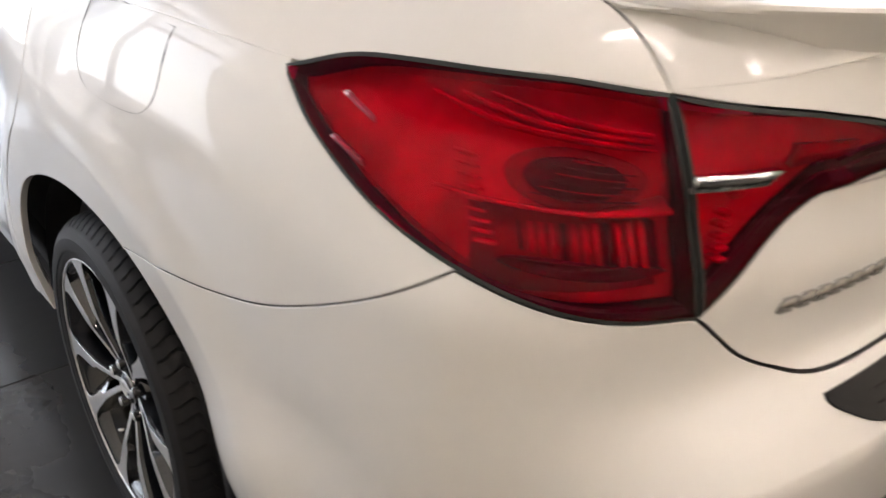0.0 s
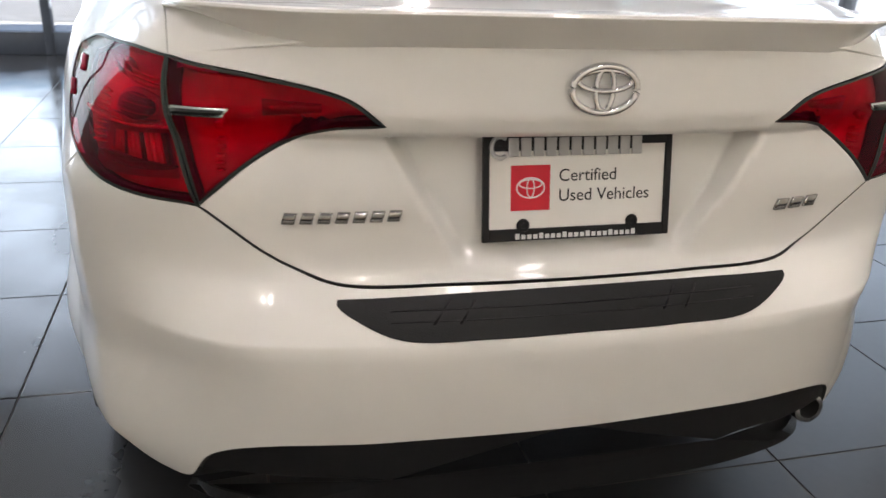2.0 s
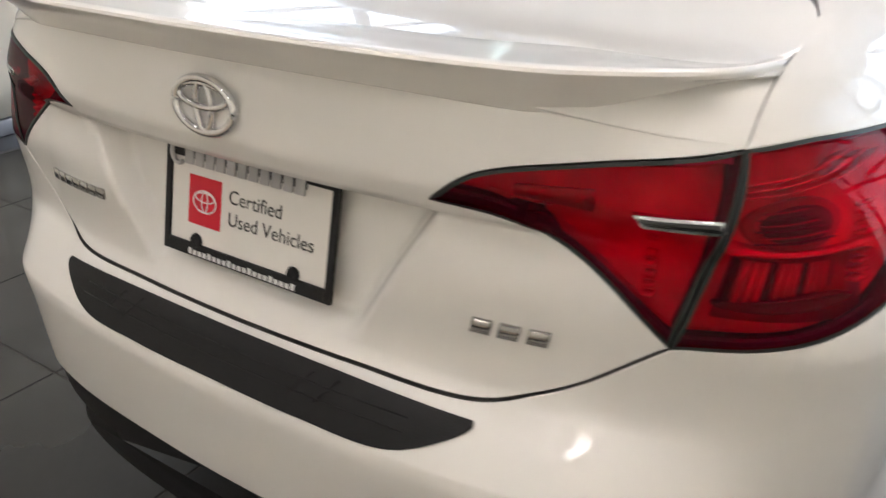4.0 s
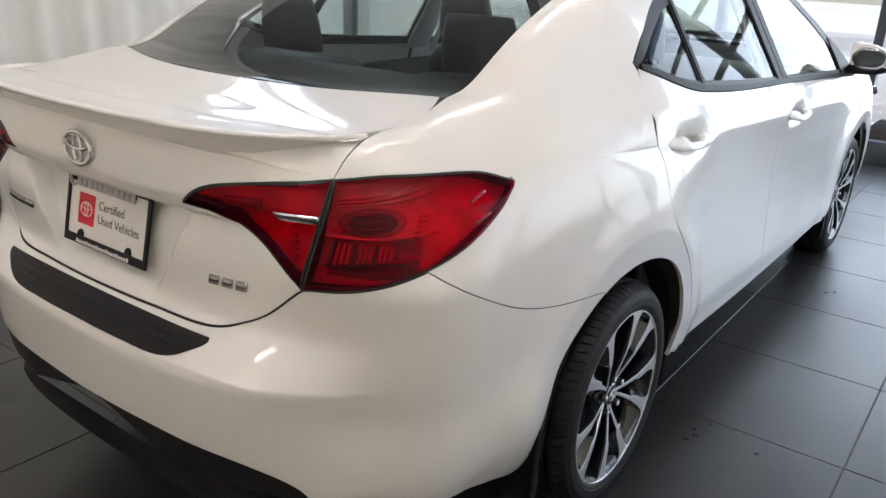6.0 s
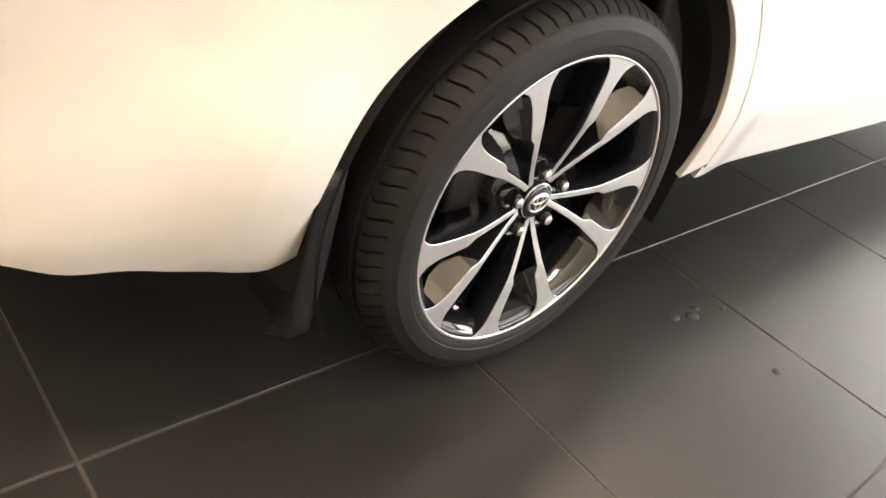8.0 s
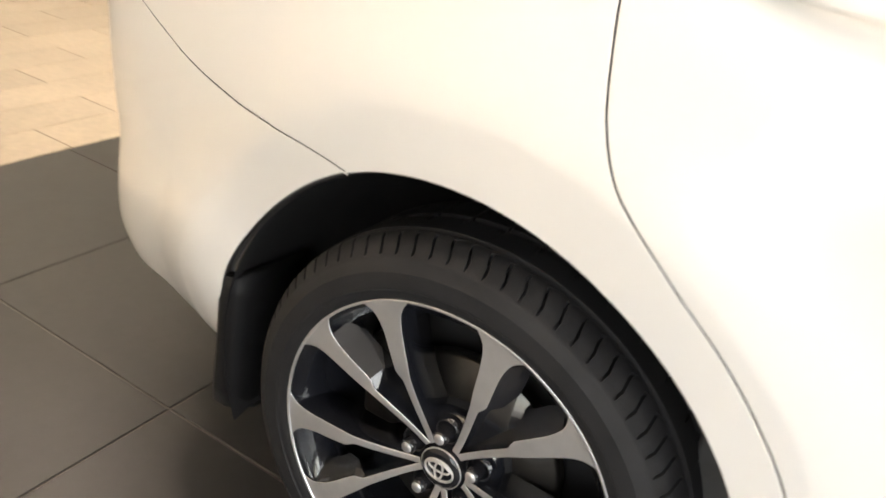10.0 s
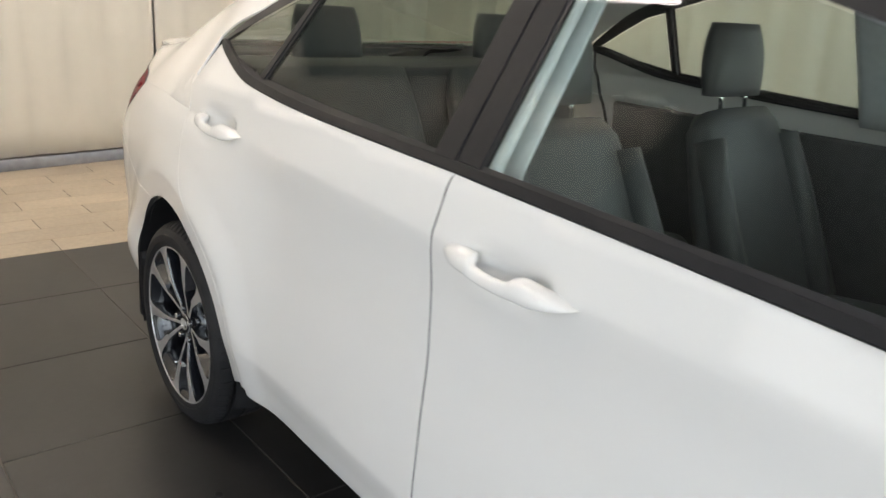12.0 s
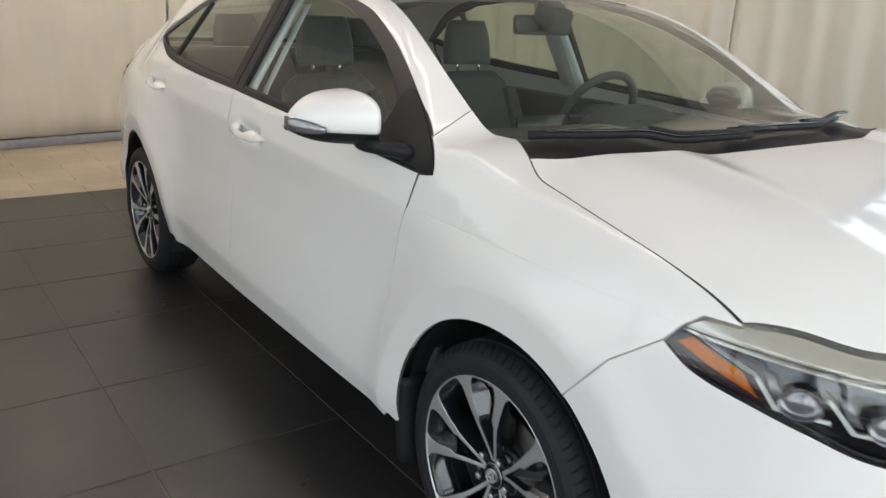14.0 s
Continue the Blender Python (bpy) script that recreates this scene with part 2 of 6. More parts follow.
def normals_of(surf, q, e=1e-3, flip=False):
    du = surf(q[:, 0] + e, q[:, 1]) - surf(q[:, 0] - e, q[:, 1])
    dv = surf(q[:, 0], q[:, 1] + e) - surf(q[:, 0], q[:, 1] - e)
    n = np.cross(du, dv)
    n /= np.linalg.norm(n, axis=1)[:, None] + 1e-12
    return -n if flip else n


def fold_rows(line):
    """Three close rows of points along a fold."""
    line = curve2(line, 0.010, closed=False)
    d = np.gradient(line, axis=0)
    n = np.stack([-d[:, 1], d[:, 0]], 1)
    n /= np.linalg.norm(n, axis=1)[:, None] + 1e-12
    return np.concatenate([line + n * w for w in (-0.005, 0, 0.005)])


def panel(name, surf, outline, mat, parent, label="", step=0.03, gap=0.002, depth=0.018, offset=0.0, flip=False, mirror=False, flange=0.006, holes=(), seam_mat=None, creases=(), seam_where=None):
    """A sheet of bodywork on surf, cut to an outline in its two parameters, with its edge turned in."""
    o = np.array(outline)
    area = np.sum(o[:, 0] * np.roll(o[:, 1], -1) - np.roll(o[:, 0], -1) * o[:, 1])
    if area < 0:
        o = o[::-1]

    def inset(line, g):
        d = np.roll(line, -1, 0) - np.roll(line, 1, 0)
        nn = np.stack([-d[:, 1], d[:, 0]], 1)
        nn /= np.linalg.norm(nn, axis=1)[:, None] + 1e-12
        return line + nn * g

    rim0, rim1, rim2 = inset(o, gap + 0.0012), inset(o, gap), inset(o, gap - flange)
    lo, hi = o.min(0), o.max(0)
    gx, gy = np.meshgrid(np.arange(lo[0], hi[0], step), np.arange(lo[1], hi[1], step))
    gx = gx + (np.arange(gx.shape[0]) % 2)[:, None] * step / 2
    g = np.stack([gx.ravel(), gy.ravel()], 1)
    g = g[inside(rim0, g)]
    if len(g):
        dist = np.min(np.linalg.norm(g[:, None, :] - rim0[None], axis=2), 1)
        g = g[dist > 0.4 * step]
    loops = [rim0]
    for hline in holes:
        hl = np.array(hline)
        a2 = np.sum(hl[:, 0] * np.roll(hl[:, 1], -1) - np.roll(hl[:, 0], -1) * hl[:, 1])
        hl = hl[::-1] if a2 > 0 else hl
        loops.append(hl)
        g = g[~inside(hl, g)]
        dist = np.min(np.linalg.norm(g[:, None, :] - hl[None], axis=2), 1)
        g = g[dist > 0.4 * step]
    rows = [fold_rows(line) for line in creases]
    if rows:
        ridge = np.concatenate(rows)
        ridge = ridge[inside(rim0, ridge)]
        for hl in loops[1:]:
            ridge = ridge[~inside(hl, ridge)]
        ridge = ridge[np.min(np.linalg.norm(ridge[:, None, :] - rim0[None], axis=2), 1) > 0.003]
        if len(ridge) and len(g):
            g = g[np.min(np.linalg.norm(g[:, None, :] - ridge[None], axis=2), 1) > 0.007]
        g = np.concatenate([g, ridge])
    k = len(rim0)
    allp = np.concatenate(loops + [g])
    edges, base = [], 0
    for lp in loops:
        edges += [(base + i, base + (i + 1) % len(lp)) for i in range(len(lp))]
        base += len(lp)
    res = delaunay_2d_cdt([Vector(p) for p in allp], edges, [], 0, 1e-7)
    v2 = np.array([tuple(v) for v in res[0]])
    faces = [f for f in res[2] if len(f) == 3]
    mid = np.array([v2[list(f)].mean(0) for f in faces])
    keep = inside(rim0, mid)
    for hl in loops[1:]:
        keep &= ~inside(hl, mid)
    faces = [f for f, k2 in zip(faces, keep) if k2]
    origin = {}
    for i, src in enumerate(res[3]):
        for s in src:
            origin[s] = i
    nrm = normals_of(surf, v2, flip=flip)
    pos = surf(v2[:, 0], v2[:, 1]) + nrm * offset
    r1p, r1n = surf(rim1[:, 0], rim1[:, 1]), normals_of(surf, rim1, flip=flip)
    r2p, r2n = surf(rim2[:, 0], rim2[:, 1]), normals_of(surf, rim2, flip=flip)
    verts = [pos, r1p + r1n * (offset - 0.0015), r1p + r1n * (offset - depth)]
    if flange:
        verts.append(r2p + r2n * (offset - depth - 0.001))
    nb = len(pos)
    verts = np.concatenate(verts)
    tri = []
    for f in faces:
        c = v2[list(f)]
        ar = (c[1, 0] - c[0, 0]) * (c[2, 1] - c[0, 1]) - (c[2, 0] - c[0, 0]) * (c[1, 1] - c[0, 1])
        tri.append(tuple(f) if (ar > 0) != flip else tuple(f[::-1]))
    nface = len(tri)
    for i in range(k):
        j = (i + 1) % k
        if i in origin and j in origin:
            a, b = origin[i], origin[j]
            ra, rb = nb + i, nb + j
            quads = [(a, ra, rb, b), (ra, ra + k, rb + k, rb)] + ([(ra + k, ra + 2 * k, rb + 2 * k, rb + k)] if flange else [])
            tri += [q if not flip else q[::-1] for q in quads]
    if mirror:
        verts = verts * np.array([-1, 1, 1])
        nrm = nrm * np.array([-1, 1, 1])
        tri = [f[::-1] for f in tri]
    me = bpy.data.meshes.new(name)
    me.from_pydata([tuple(v) for v in verts], [], tri)
    me.materials.append(mat)
    if seam_mat is not None:
        me.materials.append(seam_mat)
        dark = [seam_where is None or bool(seam_where(*rim1[i])) for i in range(k)]
        me.polygons.foreach_set("material_index", [1 if all(v >= nb for v in f) and dark[(f[0] - nb) % k] else 0 for f in tri])
    me.polygons.foreach_set("use_smooth", [True] * len(me.polygons))
    me.update()
    flat = [(0.0, 0.0, 0.0)] * len(me.loops)
    loops_v = [l.vertex_index for l in me.loops]
    for p in me.polygons:
        for li in p.loop_indices:
            v = loops_v[li]
            flat[li] = tuple(nrm[v]) if v < nb else tuple(p.normal)
    me.normals_split_custom_set(flat)
    ob = new(name, me)
    if parent:
        ob.parent = parent
    return tagged(ob, label)

# ---------------------------------------------------------------- the room
def tile_material(name, colour, rough, vary, wet):
    """Stone tile: clouding that runs across the joints, fine grain, a shade of its own for each tile, damp smears."""
    m = bpy.data.materials.new(name)
    m.use_nodes = True
    nt = m.node_tree
    b = nt.nodes["Principled BSDF"]
    geo = nt.nodes.new("ShaderNodeNewGeometry")
    info = nt.nodes.new("ShaderNodeObjectInfo")
    b.inputs["Specular IOR Level"].default_value = 0.5

    def noise_of(scale, detail, stretch=(1, 1, 1)):
        mp = nt.nodes.new("ShaderNodeMapping")
        mp.inputs["Scale"].default_value = stretch
        mp.inputs["Location"].default_value = (3.1, 7.3, 0.37)
        nz = nt.nodes.new("ShaderNodeTexNoise")
        nz.inputs["Scale"].default_value, nz.inputs["Detail"].default_value = scale, detail
        nt.links.new(geo.outputs["Position"], mp.inputs["Vector"])
        nt.links.new(mp.outputs[0], nz.inputs["Vector"])
        return nz.outputs["Fac"]

    def span(src, a, b_, c, d):
        r = nt.nodes.new("ShaderNodeMapRange")
        for k, v in zip(("From Min", "From Max", "To Min", "To Max"), (a, b_, c, d)):
            r.inputs[k].default_value = v
        nt.links.new(src, r.inputs["Value"])
        return r.outputs[0]

    def times(p, q):
        k = nt.nodes.new("ShaderNodeMath")
        k.operation = "MULTIPLY"
        nt.links.new(p, k.inputs[0])
        nt.links.new(q, k.inputs[1])
        return k.outputs[0]

    shade = times(times(span(noise_of(1.6, 3), 0.0, 1.0, 1 - 2 * vary, 1 + 2 * vary), span(noise_of(45, 1), 0.0, 1.0, 0.85, 1.15)), span(info.outputs["Random"], 0, 1, 1 - vary * 0.7, 1 + vary * 0.7))
    mix = nt.nodes.new("ShaderNodeVectorMath")
    mix.operation = "SCALE"
    mix.inputs[0].default_value = colour
    nt.links.new(shade, mix.inputs["Scale"])
    nt.links.new(mix.outputs[0], b.inputs["Base Color"])
    rg = times(span(noise_of(1.7, 1, (1, 0.6, 1)), 0.0, 1.0, rough * 0.7, rough * 1.3), span(noise_of(14, 1), 0.0, 1.0, 0.95, 1.05))
    if wet:
        # water tracked in on the near side of the door: smooth and mirror-like in patches
        sep = nt.nodes.new("ShaderNodeSeparateXYZ")
        nt.links.new(geo.outputs["Position"], sep.inputs[0])
        area = span(sep.outputs["X"], -0.75, -1.15, 0.0, 1.0)
        patches = span(noise_of(2.2, 5, (1, 0.7, 1)), 0.42, 0.56, 0.35, 1.0)
        damp = times(area, patches)
        rg = times(rg, span(damp, 0, 1, 1.0, 0.30))
        nt.links.new(span(damp, 0, 1, 0.5, 0.75), b.inputs["Specular IOR Level"])
    nt.links.new(rg, b.inputs["Roughness"])
    return m


ROOM_L, ROOM_R, ROOM_B, ROOM_F, ROOM_H = -3.2, 4.2, -4.45, 5.25, 3.3
TILE_DARK = tile_material("charcoal_floor_tile", (0.025, 0.024, 0.023), 0.33, 0.24, True)
TILE_LIGHT = tile_material("beige_floor_tile", (0.50, 0.42, 0.32), 0.4, 0.12, False)
GROUT = material("floor_grout", (0.11, 0.10, 0.09), 0.85, noise_scale=30, noise_amount=0.2)
CURTAIN = material("cream_curtain_cloth", (0.72, 0.68, 0.59), 0.75, noise_scale=3, noise_amount=0.05, bump=0.9, bump_scale=11)
WALL = material("white_wall_paint", (0.75, 0.74, 0.71), 0.7, noise_scale=8, noise_amount=0.04)
CEILING = material("ceiling_paint", (0.36, 0.355, 0.34), 0.85, noise_scale=10, noise_amount=0.04)
FRAME = material("dark_window_frame", (0.06, 0.062, 0.068), 0.45, noise_scale=20, noise_amount=0.1)
RAIL = material("grey_base_rail", (0.33, 0.34, 0.37), 0.45, metal=0.6, noise_scale=20, noise_amount=0.15)


def wall_box(name, lo, hi, mat, label="", kind="structure"):
    c, s = [(a + b) / 2 for a, b in zip(lo, hi)], [b - a for a, b in zip(lo, hi)]
    ob = part(name, box_bm(s), mat, None, smooth=False)
    ob.location = c
    return tagged(ob, label, name.split("_")[0], kind=kind)


floor = wall_box("floor", (ROOM_L - 1, ROOM_B - 1, -0.2), (ROOM_R + 1, ROOM_F + 0.1, -0.0025), GROUT, "tiled showroom floor, charcoal tiles beside beige ones")
wall_box("ceiling", (ROOM_L - 0.2, ROOM_B - 0.2, ROOM_H), (ROOM_R + 0.2, ROOM_F + 0.2, ROOM_H + 0.2), CEILING, "off-white painted showroom ceiling")
wall_box("wall_west", (ROOM_L - 0.3, ROOM_B - 0.3, 0), (ROOM_L - 0.1, 1.74, ROOM_H), WALL, "white painted wall behind the curtain")
wall_box("wall_south", (ROOM_L - 0.1, ROOM_B - 0.3, 0), (ROOM_R + 0.3, ROOM_B - 0.1, ROOM_H), WALL, "white painted wall behind the curtain")


def drape(name, p, q, z0, z1, label, amp=0.013, seed=0, fold=0.26):
    """A hanging cloth with soft uneven folds, from p to q in plan."""
    rnd = random.Random(seed)
    p, q = Vector((*p, 0)), Vector((*q, 0))
    along = (q - p).normalized()
    side = Vector((-along.y, along.x, 0))
    length = (q - p).length
    n, rows = int(length / 0.025), 16
    phase = [rnd.uniform(0, 6.28) for _ in range(6)]
    bm = bmesh.new()
    grid = []
    for j in range(rows + 1):
        f = j / rows
        line = []
        for i in range(n + 1):
            s = length * i / n
            a = amp * (0.55 + 0.45 * f)
            w = a * (math.sin(6.28 * s / fold + phase[0] + 1.2 * math.sin(s * 2.1 + phase[1])) + 0.5 * math.sin(6.28 * s / (fold * 2.3) + phase[2] + 0.6 * f) + 0.35 * math.sin(6.28 * s / (fold * 0.55) + phase[3] + 2 * f))
            w += 0.02 * math.sin(s * 1.3 + phase[4]) * (1 - f) + 0.012 * noise.noise((s * 3, f * 5, seed)) * (1 - f)
            line.append(bm.verts.new(p + along * s + side * w + Vector((0, 0, z0 + (z1 - z0) * f))))
        grid.append(line)
    for a, b in zip(grid, grid[1:]):
        for i in range(n):
            bm.faces.new((a[i], a[i + 1], b[i + 1], b[i]))
    ob = part(name, bm, CURTAIN)
    mod = ob.modifiers.new("cloth", "SOLIDIFY")
    mod.thickness = 0.003
    return tagged(ob, label, "curtain", "curtains round the bay")


def south(x):
    """The rear curtain stands a little askew to the tiles."""
    return -3.77 + 0.155 * (x - 0.3)


SPLIT = -0.49
CLOTH = "cream cloth curtain hanging in soft folds above a grey rail"
drape("curtain", (ROOM_R, south(ROOM_R)), (SPLIT + 0.008, south(SPLIT)), 0.09, 3.1, CLOTH, seed=1)
drape("curtain", (SPLIT - 0.012, south(SPLIT) - 0.03), (ROOM_L + 0.18, south(ROOM_L) - 0.03), 0.09, 3.1, CLOTH, seed=2)
drape("curtain", (ROOM_L, south(ROOM_L) + 0.16), (ROOM_L, 0.32), 0.09, 3.1, CLOTH, seed=3)
drape("curtain", (ROOM_L, 0.3), (ROOM_L, 1.76), 0.09, 3.1, CLOTH, seed=4)
drape("curtain", (ROOM_L + 0.24, south(ROOM_L) - 0.04), (ROOM_L - 0.01, south(ROOM_L) + 0.22), 0.09, 3.1, "cream cloth curtain turning the corner", seed=8)
# unseen partition, added to shape light and reflections on the right flank
drape("curtain", (2.12, 0.15), (2.12, south(2.12)), 0.09, 3.1, CLOTH, seed=5)


def base_rail(p, q):
    p, q = Vector((*p, 0)), Vector((*q, 0))
    d = q - p
    ob = part("base_rail", box_bm((d.length, 0.04, 0.08), None, 0.006), RAIL)
    ob.matrix_basis = Matrix.Translation((p + q) / 2 + Vector((0, 0, 0.04))) @ Matrix.Rotation(math.atan2(d.y, d.x), 4, "Z")
    tagged(ob, "grey metal rail along the curtain's foot", "rail", kind="structure")


base_rail((ROOM_L, south(ROOM_L) - 0.02), (2.1, south(2.1) - 0.02))
base_rail((ROOM_L - 0.02, south(ROOM_L) + 0.03), (ROOM_L - 0.02, 1.74))
# foot of the added, unseen partition
base_rail((2.14, south(2.1) + 0.03), (2.14, 0.15))


def glazing(name, p, q, bays, label):
    """A wall of tall panes between dark posts."""
    p, q = Vector((*p, 0)), Vector((*q, 0))
    d = (q - p) / bays
    turn = Matrix.Rotation(math.atan2(d.y, d.x), 4, "Z")
    win = tagged(empty(name), label, "window", kind="structure")
    for i in range(bays + 1):
        ob = part("post", box_bm((0.07, 0.12, ROOM_H), None, 0.006), FRAME, win)
        ob.matrix_basis = Matrix.Translation(p + d * i + Vector((0, 0, ROOM_H / 2))) @ turn
    for z, h in ((0.09, 0.18), (2.25, 0.07), (2.78, 0.045), (ROOM_H - 0.06, 0.12)):
        for i in range(bays):
            ob = part("rail", box_bm((d.length - 0.07, 0.1, h), None, 0.005), FRAME, win)
            ob.matrix_basis = Matrix.Translation(p + d * (i + 0.5) + Vector((0, 0, z))) @ turn
    for i in range(bays):
        for z0, z1 in ((0.18, 2.215), (2.285, 2.757), (2.803, ROOM_H - 0.12)):
            ob = part("pane", box_bm((d.length - 0.07, 0.01, z1 - z0)), CLEAR, win, smooth=False)
            ob.matrix_basis = Matrix.Translation(p + d * (i + 0.5) + Vector((0, 0, (z0 + z1) / 2))) @ turn
            ob.visible_shadow = False


glazing("window_1", (ROOM_L, ROOM_F), (ROOM_R, ROOM_F), 6, "tall shop-front glazing in dark metal frames")
glazing("window_3", (ROOM_L - 0.2, 1.78), (ROOM_L - 0.2, ROOM_F - 0.04), 2, "tall shop-front glazing in dark metal frames")
glazing("window_2", (ROOM_R, ROOM_F), (ROOM_R, 0.1), 3, "tall shop-front glazing in dark metal frames")
wall_box("wall_east", (ROOM_R + 0.06, ROOM_B - 0.3, 0), (ROOM_R + 0.26, 0.06, ROOM_H), WALL, "white painted wall behind the curtain")

# street outside
GROUND = material("pale_concrete", (0.5, 0.49, 0.47), 0.85, noise_scale=1.5, noise_amount=0.12)
wall_box("ground", (-60, -60, -0.5), (60, 60, -0.21), GROUND, "pale concrete forecourt outside the glazing")

# outdoors: a planted strip and a row of parked cars
LEAF = material("hedge_leaves", (0.07, 0.16, 0.03), 0.5, noise_scale=3, noise_amount=0.5)
SOIL = material("planting_soil", (0.09, 0.065, 0.045), 0.9, noise_scale=12, noise_amount=0.3)
ASPHALT = material("car_park_asphalt", (0.30, 0.295, 0.285), 0.85, noise_scale=3, noise_amount=0.2)
tagged(part("planting_bed", box_bm((7.4, 0.8, 0.12), Matrix.Translation((3.9, 8.0, -0.16)), 0.02), SOIL), "soil bed under the hedge", "ground", kind="structure")
wall_box("road", (-40, 8.8, -0.21), (60, 26, -0.2), ASPHALT, "grey asphalt car park outside")


def hedge(x0, x1, y, h, seed):
    rnd = random.Random(seed)
    verts, faces = [], []
    for _ in range(int((x1 - x0) * 1500)):
        x = rnd.uniform(x0, x1)
        top_h = h * (0.75 + 0.25 * noise.noise((x * 1.7, seed, 0)))
        a = rnd.uniform(0, 3.14)
        r = math.sqrt(rnd.random())
        c = Vector((x, y + 0.38 * r * math.cos(a * 2), -0.12 + top_h * (1 - 0.95 * (1 - r * abs(math.sin(a))) * rnd.random())))
        d = Vector((rnd.gauss(0, 1), rnd.gauss(0, 1), rnd.gauss(0, 1))).normalized()
        e = d.orthogonal().normalized()
        l = rnd.uniform(0.03, 0.06)
        k = len(verts)
        verts += [c - d * l, c + e * l * 0.45, c + d * l, c - e * l * 0.45]
        faces.append((k, k + 1, k + 2, k + 3))
    me = bpy.data.meshes.new("hedge")
    me.from_pydata([tuple(v) for v in verts], [], faces)
    me.materials.append(LEAF)
    tagged(new("hedge", me), "green leafy hedge outside the glazing", "hedge", kind="stuff")


hedge(0.4, 2.0, 8.0, 0.9, 3)
hedge(2.9, 7.4, 8.0, 1.1, 5)


def parked_car(x, y, turn, paint, label):
    """A plain saloon, far off behind the glass."""
    thing = tagged(empty("parked_car", None, pose(x, y, -0.2, 0, 0, turn)), label, "car", "cars in the car park")
    secs = []
    for t in np.linspace(0, 1, 25):
        yy = -2.25 + 4.5 * t
        e = 1 - abs(2 * t - 1) ** 7
        w, zt = 0.62 + 0.27 * e, 0.62 + 0.33 * math.sin(math.pi * min(max(t * 1.06, 0), 1)) ** 0.35
        zc, zh = (0.28 + zt) / 2, (zt - 0.28) / 2 * (0.55 + 0.45 * e)
        secs.append([Vector((w * math.copysign(abs(math.cos(a)) ** 0.55, math.cos(a)), yy, zc + zh * math.copysign(abs(math.sin(a)) ** 0.6, math.sin(a)))) for a in np.linspace(0, 2 * math.pi, 28, endpoint=False)])
    bm = bmesh.new()
    rings = [[bm.verts.new(p) for p in s_] for s_ in secs]
    for p, q in zip(rings, rings[1:]):
        for k in range(28):
            bm.faces.new((p[k], p[(k + 1) % 28], q[(k + 1) % 28], q[k]))
    bm.faces.new(rings[0])
    bm.faces.new(rings[-1][::-1])
    bmesh.ops.recalc_face_normals(bm, faces=bm.faces[:])
    part("body", bm, paint, thing)
    prof = [(-1.45, 0.9), (-0.95, 1.34), (-0.5, 1.43), (0.2, 1.42), (0.6, 1.3), (1.2, 0.92)]
    bm = bmesh.new()
    rows = [[bm.verts.new((sx * (0.80 - 0.42 * (z - 0.9)), yy, z)) for sx in (-1, -0.9, 0.9, 1)] for yy, z in prof]
    for p, q in zip(rows, rows[1:]):
        for k in range(3):
            bm.faces.new((p[k], p[k + 1], q[k + 1], q[k]))
    for k, sgn in ((0, 1), (3, -1)):
        bm.faces.new([r[k] for r in rows][::sgn])
    bmesh.ops.recalc_face_normals(bm, faces=bm.faces[:])
    part("cabin_glass", bm, BLACK_GLOSS, thing, "dark windows", smooth=False)
    part("roof", box_bm((1.15, 1.2, 0.05), Matrix.Translation((0, -0.2, 1.42)), 0.02), paint, thing)
    for sx in (-1, 1):
        for yy in (-1.35, 1.38):
            wh = part("wheel", lathe([(0.0, 0.1), (0.18, 0.1), (0.2, 0.09), (0.29, 0.09), (0.31, 0.06), (0.31, -0.08), (0.2, -0.1)], 28), RUBBER, thing, "dark wheel")
            wh.matrix_basis = pose(sx * 0.80, yy, 0.31, 0, 0, 0 if sx > 0 else 180)
        part("headlamp", box_bm((0.28, 0.12, 0.12), pose(sx * 0.56, 2.1, 0.68), 0.03), SILVER, thing, "clear headlamp")


PAINT_RED = material("red_car_paint", (0.5, 0.02, 0.03), 0.3, coat=1.0)
PAINT_GREY = material("grey_car_paint", (0.16, 0.17, 0.19), 0.3, coat=1.0)
parked_car(1.6, 12.2, 170, PAINT_RED, "red saloon parked outside")
parked_car(4.6, 12.4, 185, PAINT_GREY, "grey saloon parked outside")
parked_car(7.8, 12.0, 178, PAINT_GREY, "grey saloon parked outside")

# ceiling lamps
LAMP = bpy.data.materials.new("lamp_diffuser")
LAMP.use_nodes = True
LAMP.node_tree.nodes["Principled BSDF"].inputs["Emission Color"].default_value = (1, 0.95, 0.90, 1)
LAMP.node_tree.nodes["Principled BSDF"].inputs["Emission Strength"].default_value = 22


def ceiling_light(x, y, length):
    thing = tagged(empty("ceiling_light", None, pose(x, y, ROOM_H)), "long white twin-tube light under the ceiling", "lamp", "ceiling lights")
    part("housing", box_bm((0.20, length, 0.06), Matrix.Translation((0, 0, -0.03)), 0.008), WALL, thing)
    for dx in (-0.055, 0.055):
        part("tube", box_bm((0.038, length - 0.06, 0.032), Matrix.Translation((dx, 0, -0.077)), 0.012, 3), LAMP, thing)


for lx, ly, length in ((-0.6, -3.45, 0.75), (1.05, -3.28, 0.7), (0.35, 1.7, 1.2), (-1.5, -1.6, 1.2), (0.35, -1.6, 1.2), (1.6, -0.5, 1.2)):
    ceiling_light(lx, ly, length)

